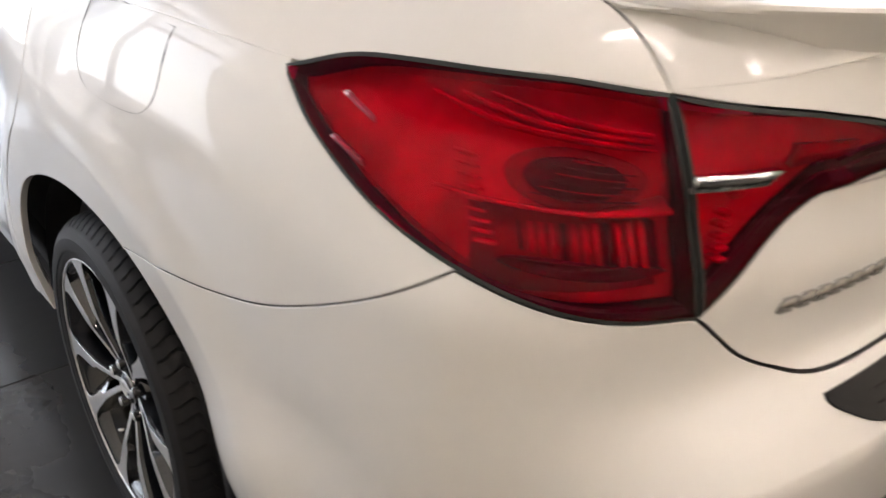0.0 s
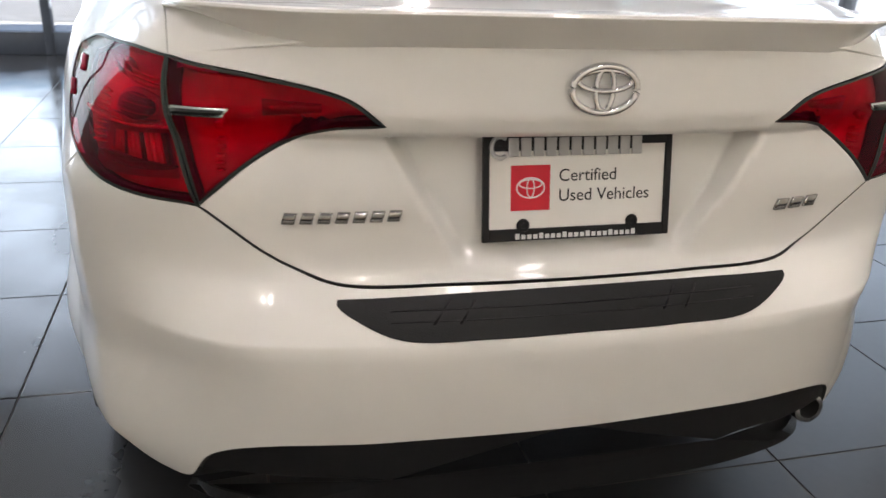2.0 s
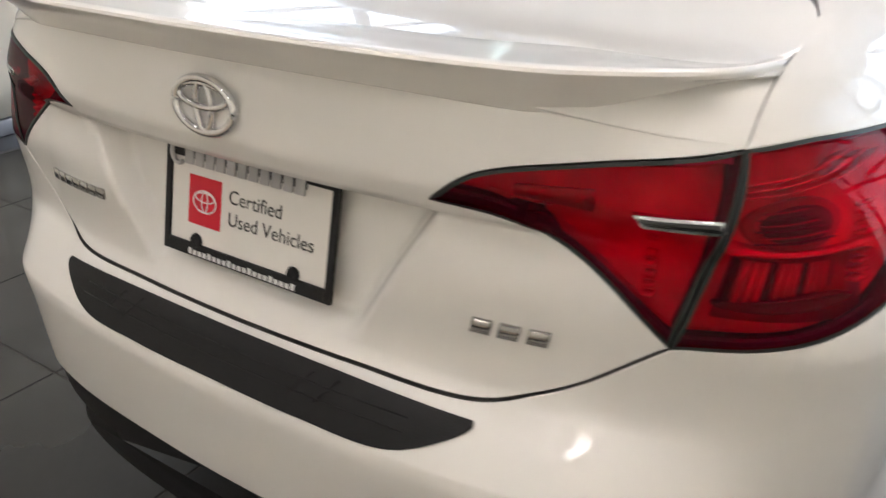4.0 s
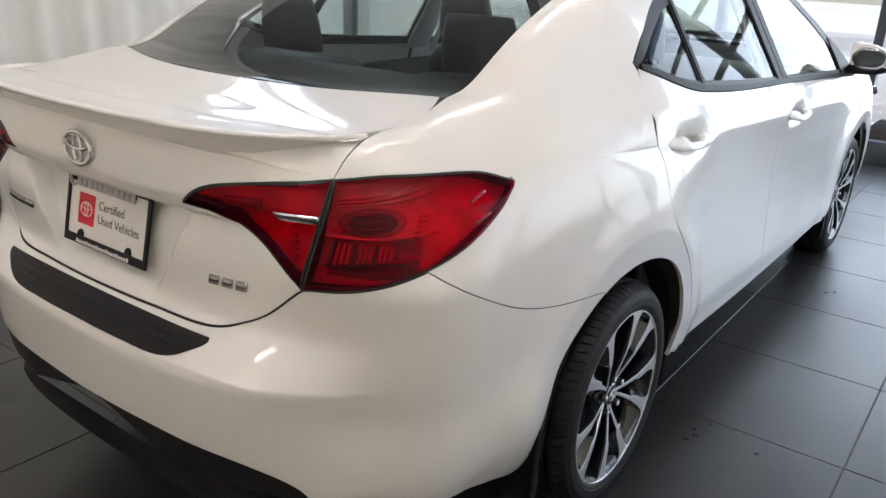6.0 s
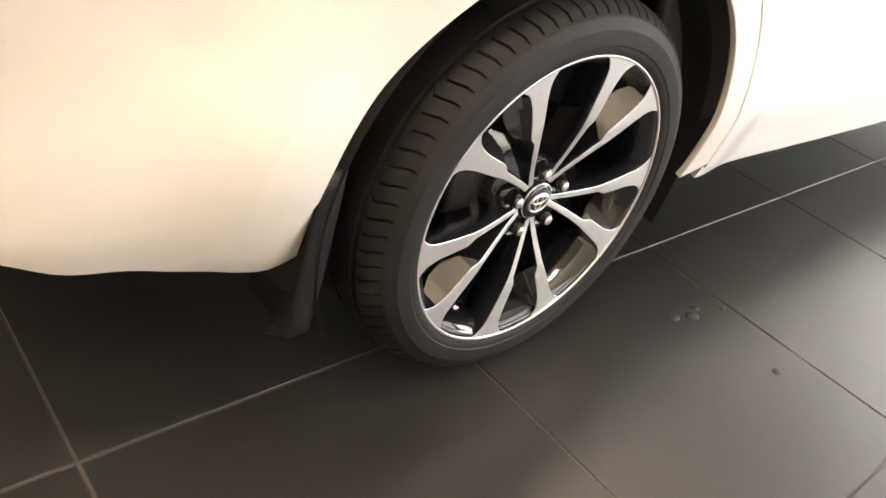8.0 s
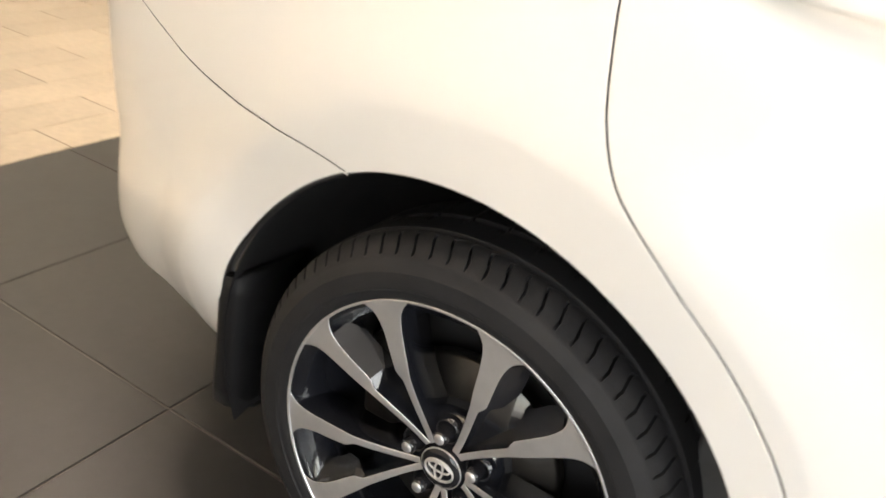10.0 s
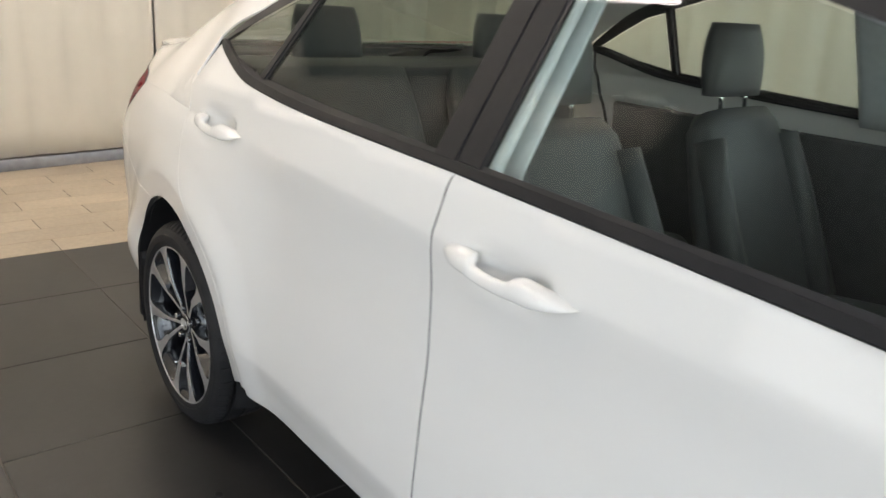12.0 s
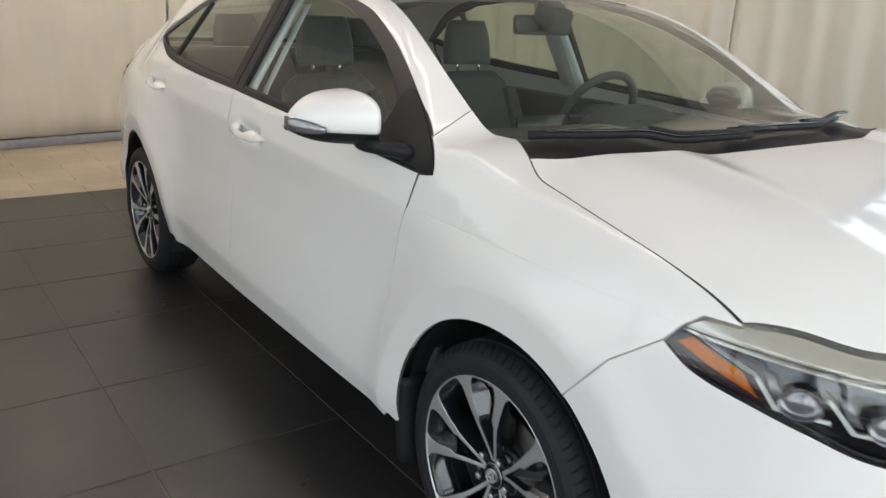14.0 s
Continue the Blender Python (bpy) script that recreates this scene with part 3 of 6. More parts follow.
area_lamp("daylight_front", pose(0.5, ROOM_F + 0.12, 1.75, -90, 0, 0), 7.2, 2.8, 155, (0.82, 0.91, 1.0))
area_lamp("daylight_left", pose(ROOM_L - 0.36, 3.5, 1.75, 90, 0, -90), 3.3, 2.8, 58, (0.82, 0.91, 1.0))
area_lamp("daylight_side", pose(ROOM_R + 0.12, 2.65, 1.75, 90, 0, 90), 4.9, 2.8, 51, (0.82, 0.91, 1.0))
# ---------------------------------------------------------------- the car's surfaces
# The shoulder line in plan, from the middle of the tail round the right flank to the nose: x, y and height.
SHOULDER = np.array([
    (0, -0.885, 1.130), (0.2, -0.879, 1.129), (0.4, -0.857, 1.120), (0.55, -0.802, 1.094), (0.655, -0.70, 1.072), (0.725, -0.55, 1.046),
    (0.775, -0.38, 1.017), (0.817, -0.14, 0.985), (0.845, 0.2, 0.962), (0.862, 0.7, 0.939), (0.869, 1.3, 0.913), (0.870, 1.9, 0.888),
    (0.867, 2.4, 0.868), (0.860, 2.75, 0.858), (0.838, 3.05, 0.846), (0.783, 3.28, 0.833), (0.66, 3.47, 0.818), (0.46, 3.585, 0.804), (0.22, 3.64, 0.797), (0, 3.655, 0.797)])
_both = np.concatenate([SHOULDER[:0:-1] * (-1, 1, 1), SHOULDER])
_len = np.concatenate([[0], np.cumsum(np.linalg.norm(np.diff(_both[:, :2], axis=0), axis=1))])
_mid = _len[len(SHOULDER) - 1]
_rx, _ry, _rz = (spline(_len - _mid, _both[:, i]) for i in range(3))
U_END = _len[-1] - _mid
_ud = np.linspace(0, U_END, 1600)
_dx, _dy, _dz = _rx(_ud), _ry(_ud), _rz(_ud)
_imax = int(np.argmax(_dx))


def u_near(x, y):
    """Place along the shoulder line nearest to a point in plan, for the right half."""
    return float(_ud[np.argmin((_dx - x) ** 2 + (_dy - y) ** 2)])


def u_y(y):
    return float(np.interp(y, _dy, _ud))


def u_x(x):
    return float(np.sign(x) * np.interp(abs(x), _dx[:_imax], _ud[:_imax]))


lean = pchip([-0.9, -0.7, -0.4, 0.0, 0.6, 1.3, 2.4, 3.0, 3.6], [2.0, 1.9, 1.15, 1.35, 1.5, 1.65, 1.55, 1.6, 0.8])
door_side = pchip([0, 0.02, 0.12, 0.22, 0.33, 0.42, 0.5, 0.53, 0.555, 0.6, 0.64, 0.68, 0.75], [0, -0.002, -0.011, -0.011, -0.003, 0.003, 0.008, 0.0085, 0.005, -0.006, -0.014, -0.024, -0.05])
quarter_side = pchip([0, 0.02, 0.05, 0.12, 0.2, 0.3, 0.4, 0.5, 0.6, 0.7, 0.8], [0, 0.012, 0.024, 0.039, 0.046, 0.050, 0.050, 0.045, 0.03, 0.004, -0.05])
fender_side = pchip([0, 0.02, 0.05, 0.12, 0.2, 0.3, 0.4, 0.5, 0.6], [0, 0.008, 0.0145, 0.021, 0.027, 0.033, 0.034, 0.026, 0.0])
tail_end = pchip([0.2, 0.26, 0.34, 0.42, 0.5, 0.6, 0.675, 0.688, 0.70, 0.72, 0.742, 0.765, 0.78, 0.80, 0.9, 0.982, 0.988, 0.994, 1.0, 1.022, 1.028, 1.06, 1.09, 1.13],
                 [-0.05, 0.0, 0.05, 0.066, 0.075, 0.082, 0.086, 0.084, 0.077, 0.064, 0.047, 0.022, 0.012, 0.008, -0.002, -0.012, -0.008, -0.001, 0.001, 0.0095, 0.010, 0.006, -0.002, -0.016])
corner_bulge = pchip([0, 0.1, 0.2, 0.3, 0.5, 0.7], [0, 0.02, 0.03, 0.03, 0.02, 0])
A_FOLD = u_near(0.76, -0.676)


def inward(d, y):
    """How far the side draws in at a height d over the shoulder: upright to the belt, then leaning."""
    d, y = np.asarray(d, float), np.asarray(y, float)
    band = 0.09 * sstep(-0.12, 0.20, y) * sstep(2.72, 2.40, y)
    return np.where(d < band, d / 6, band / 6 + (d - band) / lean(y))


def upward(b, y):
    """The height over the shoulder at which the side has drawn in by b."""
    b, y = np.asarray(b, float), np.asarray(y, float)
    band = 0.09 * sstep(-0.12, 0.20, y) * sstep(2.72, 2.40, y)
    return np.where(b < 0, b * lean(y), np.where(b < band / 6, b * 6, band + (b - band / 6) * lean(y)))


AXLES = ((-0.004, 0.325), (2.72, 0.316))
ARCH = 0.376


def settle(p):
    """Draws the tail down and back from the waist line behind the rear axle."""
    y, z = p[..., 1], p[..., 2]
    w = sstep(-0.12, -0.68, y) * np.maximum(sstep(0.45, 0.75, z), sstep(-0.45, -0.65, y))
    p[..., 2] = z - 0.077 * w
    p[..., 1] = y - w * (0.014 + 0.020 * sstep(0.70, 0.86, z))
    return p


def flank(u, z):
    """The body's upright skin: u along the shoulder line (left side negative), z height."""
    u, z = np.asarray(u, float), np.asarray(z, float)
    s = np.where(u < 0, -1.0, 1.0)
    a = np.abs(u)
    x, y, zr = _rx(a), _ry(a), _rz(a)
    tx, ty = (_rx(a + 1e-3) - _rx(a - 1e-3)), (_ry(a + 1e-3) - _ry(a - 1e-3))
    ln = np.hypot(tx, ty)
    nx, ny = ty / ln, -tx / ln
    t = zr - z
    w_tail = 1 - sstep(0.46, 0.70, a)
    w_q = (1 - w_tail) * (1 - sstep(0.15, 0.65, y))
    w_f = sstep(2.1, 2.7, y)
    w_d = np.clip(1 - w_tail - w_q - w_f, 0, 1)
    soft = 0.010 * sstep(0.1, 0.3, y) * sstep(2.33, 2.15, y) + 1e-5
    tm = smin(t, 0 * t, soft)
    tp = t - tm
    p = w_tail * tail_end(z) + w_q * quarter_side(tp) + w_d * door_side(tp) + w_f * fender_side(tp)
    p += np.exp(-((a - 0.80) / 0.22) ** 2) * corner_bulge(tp)
    p -= (1 - w_tail) * inward(-tm, y)
    # folded corner of the bumper
    fold = np.sqrt((a - A_FOLD + 0.07 * (0.909 - z)) ** 2 + 0.006**2)
    p += 0.013 * np.maximum(0, 1 - fold / 0.17) * sstep(0.95, 0.86, z) * sstep(0.30, 0.45, z)
    # fuller foot of the bumper behind the wheel
    p += 0.048 * (1 - w_tail) * sstep(0.64, 0.40, z) * sstep(-0.26, -0.42, y)
    # folded edge of the bumper's shelf towards the corners
    p += 0.005 * sstep(0.42, 0.52, a) * sstep(0.76, 0.58, a) * np.maximum(0, 1 - np.abs(z - 0.688) / 0.05)
    # flares round the wheels
    for ay, az in AXLES:
        r = np.hypot(y - ay, z - az)
        lip = 0.010 * (1 - sstep(ARCH + 0.075, ARCH + 0.19, r)) - 0.15 * np.clip(ARCH + 0.075 - r, 0, 0.15)
        p += np.where(y < 3.4, lip, 0) * (1 - w_tail)
    # finger cups behind the door handles
    for hy, hz in ((0.305, 0.955), (1.37, 0.895)):
        p -= 0.024 * np.exp(-((y - hy) / 0.085) ** 4 - ((z - hz - 0.004) / 0.030) ** 4)
    # pocket for the number plate
    half_w = 0.19 + 0.115 * np.clip((z - 0.80) / 0.185, -0.2, 1)
    pocket = sstep(half_w + 0.014, half_w - 0.014, np.abs(x)) * sstep(0.991, 0.981, z) * sstep(0.780, 0.815, z)
    p -= w_tail * pocket * (0.026 + 0.034 * np.clip((z - 0.80) / 0.19, 0, 1))
    return settle(np.stack([s * (x + nx * p), y + ny * p, z + 0 * x], -1))


roof_line = spline([-0.75, -0.45, -0.15, 0.15, 0.5, 0.9, 1.3, 1.7, 2.05, 2.4, 2.7], [1.02, 1.170, 1.295, 1.388, 1.438, 1.455, 1.448, 1.402, 1.298, 1.122, 0.965])
deck_line = pchip([-0.95, -0.85, -0.7, -0.45, -0.2, 0.3, 1.0, 2.2, 2.5, 2.8, 3.1, 3.35, 3.5, 3.66], [1.148, 1.156, 1.164, 1.168, 1.15, 1.0, 0.9, 1.02, 1.058, 1.045, 1.008, 0.95, 0.902, 0.82])


def top(x, y):
    """The body's upper skin as a height over the plan."""
    x, y = np.asarray(x, float), np.asarray(y, float)
    shape = np.broadcast(x, y).shape
    xa, yf = np.broadcast_to(np.abs(x), shape).ravel(), np.broadcast_to(y, shape).ravel()
    best = np.full(len(xa), 9.0)
    zr = np.zeros(len(xa))
    for i0 in range(0, len(xa), 4000):
        sl = slice(i0, i0 + 4000)
        # nearest piece of the shoulder line, with its signed distance
        d2 = (xa[sl][:, None] - _dx[None, ::4]) ** 2 + (yf[sl][:, None] - _dy[None, ::4]) ** 2
        k = np.clip(np.argmin(d2, 1) * 4, 4, len(_dx) - 5)
        tx, ty = _dx[k + 4] - _dx[k - 4], _dy[k + 4] - _dy[k - 4]
        ln = np.hypot(tx, ty)
        ex, ey = xa[sl] - _dx[k], yf[sl] - _dy[k]
        best[sl] = -(ex * ty - ey * tx) / ln
        f = (ex * tx + ey * ty) / ln**2
        zr[sl] = _dz[k] + f * (_dz[k + 4] - _dz[k - 4])
    side = zr + upward(best, yf)
    rounded = sstep(-0.5, -0.25, yf) * sstep(0.28, 0.1, yf) + sstep(2.3, 2.5, yf)
    side = side + 0.012 * rounded * (1 - np.exp(-np.maximum(best, 0) / 0.025))
    w = np.clip((yf - 0.9) / 1.0, -1.3, 1.7)
    ye = yf + np.where(w > 0, 0.19 * w, 0.16 * w) * xa**2
    roof = roof_line(ye) - (0.10 - 0.07 * sstep(1.5, 2.0, yf)) * xa**2
    low = deck_line(yf + 0.22 * xa**2 * sstep(2.0, 2.6, yf)) - (0.03 + 0.04 * sstep(-0.5, -0.2, yf)) * xa**2
    low = low + 0.018 * sstep(0.30, 0.42, xa - 0.12 * (yf - 2.6)) * sstep(2.2, 2.6, yf) * sstep(3.5, 3.2, yf)
    cap = smax(roof, low, 0.03)
    cap = cap - 0.040 * sstep(0.56, 0.80, xa) * sstep(2.45, 2.7, yf)
    z = smin(side, cap, 0.05 - 0.036 * sstep(1.6, 2.1, yf))
    return settle(np.stack([np.broadcast_to(x, shape).ravel(), yf + 0, z], -1).reshape(*shape, 3))


def side(y, z):
    """The side of the cabin over the shoulder, right half."""
    y, z = np.asarray(y, float), np.asarray(z, float)
    x0 = np.interp(y, _dy[_imax // 2:], _dx[_imax // 2:])
    z0 = np.interp(y, _dy[_imax // 2:], _dz[_imax // 2:])
    return np.stack([x0 - inward(z - z0, y), y, z], -1)


def side_x(y, z):
    return float(side(y, z)[0])


def fy(points):
    """Flank places given as y, z."""
    return [(u_y(y), z) for y, z in points]


def mir(points):
    return [(-a, b) for a, b in points]


car = tagged(empty("car"), "white four-door sedan with black alloy wheels parked on charcoal tiles", "car")

# ---------------------------------------------------------------- tail: bumper, lid, lamps
U_SEAM, U_BOT, U_TOP, U_OUT = u_near(0.76, -0.676), u_near(0.563, -0.809), u_near(0.593, -0.755), u_near(0.763, -0.437)


def arch_line(ay, az, r, a0, a1, n=40):
    return [(u_y(ay + r * math.cos(radians(a))), az + r * math.sin(radians(a))) for a in np.linspace(a0, a1, n)]


lamp_low = [(U_BOT + 0.001, 0.883), (U_BOT + 0.07, 0.891), (u_near(0.70, -0.735), 0.904), (U_SEAM, 0.924), (u_near(0.785, -0.585), 0.949), (U_OUT - 0.045, 0.985), (U_OUT - 0.002, 1.012)]
seam = [(U_SEAM, 0.924), (u_near(0.785, -0.572), 0.845), (u_near(0.80, -0.47), 0.775), (u_near(0.815, -0.37), 0.727), (u_near(0.82, -0.28), 0.702), (u_y(-0.004 + ARCH * math.cos(radians(114))), 0.325 + ARCH * math.sin(radians(114)))]
half = curve2([(0, 0.762), (u_x(0.2), 0.7625), (u_x(0.375), 0.7655), (u_x(0.43), 0.782), (u_x(0.48), 0.808), (U_BOT, 0.881)], closed=False)
half2 = curve2(lamp_low[:4], closed=False)
half3 = curve2(seam, closed=False)
arch_r = [p for p in arch_line(-0.004, 0.325, ARCH, 114, 183)]
top_edge = [*half, *half2[1:], *half3[1:], *arch_r]
# foot of the painted bumper
foot = curve2([arch_r[-1], (u_y(-0.425), 0.284), (u_near(0.80, -0.52), 0.316), (u_near(0.795, -0.61), 0.386), (u_near(0.72, -0.70), 0.430), (u_x(0.615), 0.405), (u_x(0.58), 0.403), (u_x(0.545), 0.466), (u_x(0.48), 0.50), (u_x(0.3), 0.511), (0, 0.511)], closed=False)[1:]
right = [*top_edge, *foot]
fold_line = [(A_FOLD - 0.07 * (0.909 - z), z) for z in (0.90, 0.8, 0.7, 0.6, 0.5, 0.40, 0.32)]
shelf_line = [(u, 0.688) for u in np.linspace(-0.72, 0.72, 12)]
arch_fold = arch_line(-0.004, 0.325, ARCH + 0.075, 110, 183, 24)
panel("rear_bumper", flank, [*right, *mir(right[:0:-1])], WHITE, car, "white rear bumper", seam_mat=SEAM, step=0.02, creases=[fold_line, mir(fold_line), shelf_line, arch_fold, mir(arch_fold)])
near = [p for p in foot if p[0] < u_x(0.655)]
val = [*near[::-1], *mir(near)]
low_r = [(0, 0.36), (u_x(0.3), 0.36), (u_x(0.46), 0.36), (u_x(0.52), 0.353), (u_x(0.57), 0.338), (u_x(0.62), 0.32)]
low = curve2([*mir(low_r[:0:-1]), *low_r], closed=False)
panel("rear_valance", flank, [*val[::-1], *low[::-1]], BLACK_PLASTIC, car, "black plastic lower valance", offset=-0.006)

inner_low = curve2([(u_x(0.312), 1.006), (u_x(0.39), 1.0), (u_x(0.45), 0.978), (u_x(0.505), 0.940), (U_BOT - 0.001, 0.884)], closed=False)
inner_top = curve2([(U_TOP - 0.001, 1.085), (u_x(0.47), 1.069), (u_x(0.36), 1.043), (u_x(0.312), 1.006)], closed=False)
lamp_top = curve2([(U_OUT + 0.004, 1.020), (u_near(0.748, -0.50), 1.054), (u_near(0.732, -0.56), 1.071), (u_near(0.70, -0.63), 1.083), (u_near(0.655, -0.69), 1.089), (U_TOP + 0.001, 1.086)], closed=False)
outer = [*curve2([(U_TOP + 0.001, 1.086), (U_BOT + 0.001, 0.883)], closed=False), *curve2(lamp_low, closed=False)[1:], *lamp_top[:-1]]
inner = [*inner_low[:-1], *curve2([(U_BOT - 0.001, 0.884), (U_TOP - 0.001, 1.085)], closed=False), *inner_top[1:-1]]
lid_side = [*half, *inner_low[::-1][1:], *inner_top[::-1][1:]]
lid_r = [*lid_side, *[(u, float(_rz(u)) + 0.007 + 0.015 * float(sstep(0.52, 0.40, u))) for u in np.linspace(U_TOP - 0.006, 0, 24)]]
panel("boot_lid_face", flank, [*lid_r, *mir(lid_r[1:-1][::-1])], WHITE, car, "white boot lid", seam_mat=SEAM, seam_where=lambda u, z: z < 1.08, step=0.012, creases=[[(u, z) for u in np.linspace(-0.6, 0.6, 12)] for z in (0.986, 1.025)] + [[(sx * u_x(0.19 + 0.115 * (z - 0.80) / 0.185), z) for z in (0.80, 0.85, 0.90, 0.95, 0.985)] for sx in (-1, 1)])

# ---------------------------------------------------------------- flanks
for mirrored in (False, True):
    door_rear = curve2([(0.115, 1.15), (0.085, 1.06), (0.097, 0.97), (0.110, 0.89), (0.128, 0.815), (0.153, 0.765), (0.182, 0.735), (0.225, 0.695), (0.294, 0.632), (0.364, 0.54), (0.412, 0.42), (0.428, 0.298)], closed=False)
    b_line = curve2([(1.208, 1.025), (1.196, 0.96), (1.185, 0.90), (1.183, 0.7), (1.183, 0.43), (1.184, 0.298)], closed=False)
    f_line = curve2([(2.372, 0.955), (2.345, 0.86), (2.312, 0.78), (2.290, 0.67), (2.270, 0.52), (2.263, 0.40), (2.263, 0.298)], closed=False)
    belt = curve2([(0.115, 1.15), (0.16, 1.135), (0.36, 1.080), (0.5, 1.063), (0.7, 1.048), (1.208, 1.025)], closed=False)
    belt2 = curve2([(1.208, 1.025), (1.8, 0.992), (2.372, 0.955)], closed=False)
    door_folds = [[(u, float(_rz(u))) for u in np.linspace(u_y(0.05), u_y(2.36), 40)], [(u, float(_rz(u)) - 0.545) for u in np.linspace(u_y(0.3), u_y(2.3), 40)], arch_line(-0.004, 0.325, ARCH + 0.075, 80, -5, 24), arch_line(2.72, 0.316, ARCH + 0.075, 185, 110, 24)]
    panel("rear_door", flank, fy([*door_rear, *curve2([(0.428, 0.298), (0.8, 0.298), (1.184, 0.298)], closed=False)[1:-1], *b_line[::-1], *belt[::-1][1:-1]]), WHITE, car, "white rear door", seam_mat=SEAM, mirror=mirrored, step=0.02, gap=0.0021, depth=0.011, creases=door_folds)
    panel("front_door", flank, fy([*b_line, *curve2([(1.184, 0.298), (2.263, 0.298)], closed=False)[1:-1], *f_line[::-1], *belt2[::-1][1:-1]]), WHITE, car, "white front door", seam_mat=SEAM, mirror=mirrored, step=0.02, gap=0.0021, depth=0.011, creases=door_folds)
    # quarter panel under the shoulder
    a1 = arch_line(-0.004, 0.325, ARCH, 113, -6)
    shoulder_line = [(u, float(_rz(u)) + 0.0003) for u in np.linspace(u_y(0.0985), U_OUT, 30)]
    dr = [(u_y(y), z) for y, z in door_rear[::-1] if z < 0.966]
    lamp_edge = curve2(lamp_low[3:], closed=False)[::-1]
    quarter = [*a1, *dr[1:], *shoulder_line, *lamp_edge, *half3[1:]]
    panel("quarter_panel", flank, quarter, WHITE, car, "white rear quarter panel", mirror=mirrored, flange=0.0, gap=0, depth=0.012, seam_mat=SEAM, seam_where=lambda u, z: u > u_y(0.085) and math.hypot(float(_ry(u)) + 0.004, z - 0.325) > ARCH + 0.02, creases=[arch_line(-0.004, 0.325, ARCH + 0.075, 114, -5, 40)])
    # front wing under the shoulder
    a2 = arch_line(2.72, 0.316, ARCH, 186, 57)
    wing = [*[(u_y(y), z) for y, z in f_line if z < 0.864], (u_y(2.30), 0.292), *a2, (u_y(3.016), 0.740), (u_y(3.110), 0.81), (u_y(3.130), 0.836), *[(u, float(_rz(u)) + 0.0003) for u in np.linspace(u_y(3.134), u_y(2.352), 20)]]
    panel("front_wing", flank, wing, WHITE, car, "white front wing", mirror=mirrored, flange=0.0, gap=0, depth=0.012, seam_mat=SEAM, seam_where=lambda u, z: u < u_y(2.40) and z < 0.855, creases=[arch_line(2.72, 0.316, ARCH + 0.075, 186, 50, 40)])
    panel("sill", flank, fy(curve2([(0.43, 0.31), (1.2, 0.295), (2.27, 0.295), (2.27, 0.268), (1.2, 0.265), (0.43, 0.268)], sharp=range(6))), WHITE, car, "white sill under the doors", offset=-0.006, mirror=mirrored)
    # cabin side: dark frame round the windows, then glass
    dlo = curve2([(0.098, 1.153), (0.16, 1.139), (0.36, 1.084), (0.5, 1.067), (0.7, 1.052), (1.195, 1.029), (1.8, 0.996), (2.36, 0.961), (2.408, 0.949), (2.43, 0.958), (2.416, 0.98), (2.372, 1.024), (2.31, 1.071), (2.19, 1.137), (2.11, 1.181), (2.004, 1.235), (1.885, 1.285), (1.785, 1.322), (1.6, 1.360), (1.5, 1.372), (1.2, 1.391), (0.9, 1.393), (0.6, 1.366), (0.37, 1.30), (0.22, 1.225)], sharp=(0,))
    panes = (("front_side_window", [(1.26, 1.045), (1.8, 1.016), (2.15, 1.00), (2.15, 1.087), (2.10, 1.130), (1.97, 1.207), (1.80, 1.280), (1.65, 1.322), (1.5, 1.348), (1.27, 1.365)]),
             ("rear_side_window", [(0.475, 1.092), (0.75, 1.072), (1.135, 1.051), (1.135, 1.358), (0.9, 1.365), (0.65, 1.340), (0.515, 1.305)]),
             ("quarter_window", [(0.145, 1.158), (0.26, 1.125), (0.435, 1.095), (0.475, 1.292), (0.39, 1.27), (0.265, 1.215)]))
    panes = [(nm, curve2(pts, sharp=range(len(pts)))) for nm, pts in panes]
    panel("window_frame", side, dlo, SEAL, car, "black window surround", offset=-0.003, mirror=mirrored, holes=[c for _, c in panes])
    for nm, line in panes:
        panel(nm, side, line, GLASS, car, "tinted side window", offset=-0.006, mirror=mirrored, depth=0.004, flange=0.0).visible_shadow = False

# ---------------------------------------------------------------- upper skin
frame_top = [(2.432, 0.958), (2.416, 0.98), (2.372, 1.024), (2.31, 1.071), (2.19, 1.137), (2.11, 1.181), (2.004, 1.235), (1.885, 1.285), (1.785, 1.322), (1.6, 1.360), (1.5, 1.372), (1.2, 1.391), (0.9, 1.393), (0.6, 1.366), (0.37, 1.30), (0.22, 1.225), (0.098, 1.153)]
rail_out = curve2([(side_x(y, z) + 0.001, y) for y, z in frame_top], closed=False, step=0.02)
ws_edge = [(0.665, 2.42), (0.662, 2.32), (0.648, 2.17), (0.625, 2.0), (0.585, 1.78), (0.562, 1.62)]
rw_edge = [(0.555, 0.13), (0.562, -0.05), (0.570, -0.22), (0.578, -0.42)]
rail_in = curve2([*ws_edge, (0.552, 1.3), (0.552, 0.6), *rw_edge], closed=False, step=0.02)
quarter_top = [(0.60, -0.50), (0.606, -0.66), (float(_rx(U_TOP + 0.001)), float(_ry(U_TOP + 0.001)))]


def over_ring(u, z):
    """Plan of a place at height z just over the shoulder line."""
    x, y = float(_rx(u)), float(_ry(u))
    tx, ty = float(_rx(u + 1e-3) - _rx(u - 1e-3)), float(_ry(u + 1e-3) - _ry(u - 1e-3))
    p = -float(inward(z - float(_rz(u)), y)) / math.hypot(tx, ty)
    return (x + ty * p, y - tx * p)


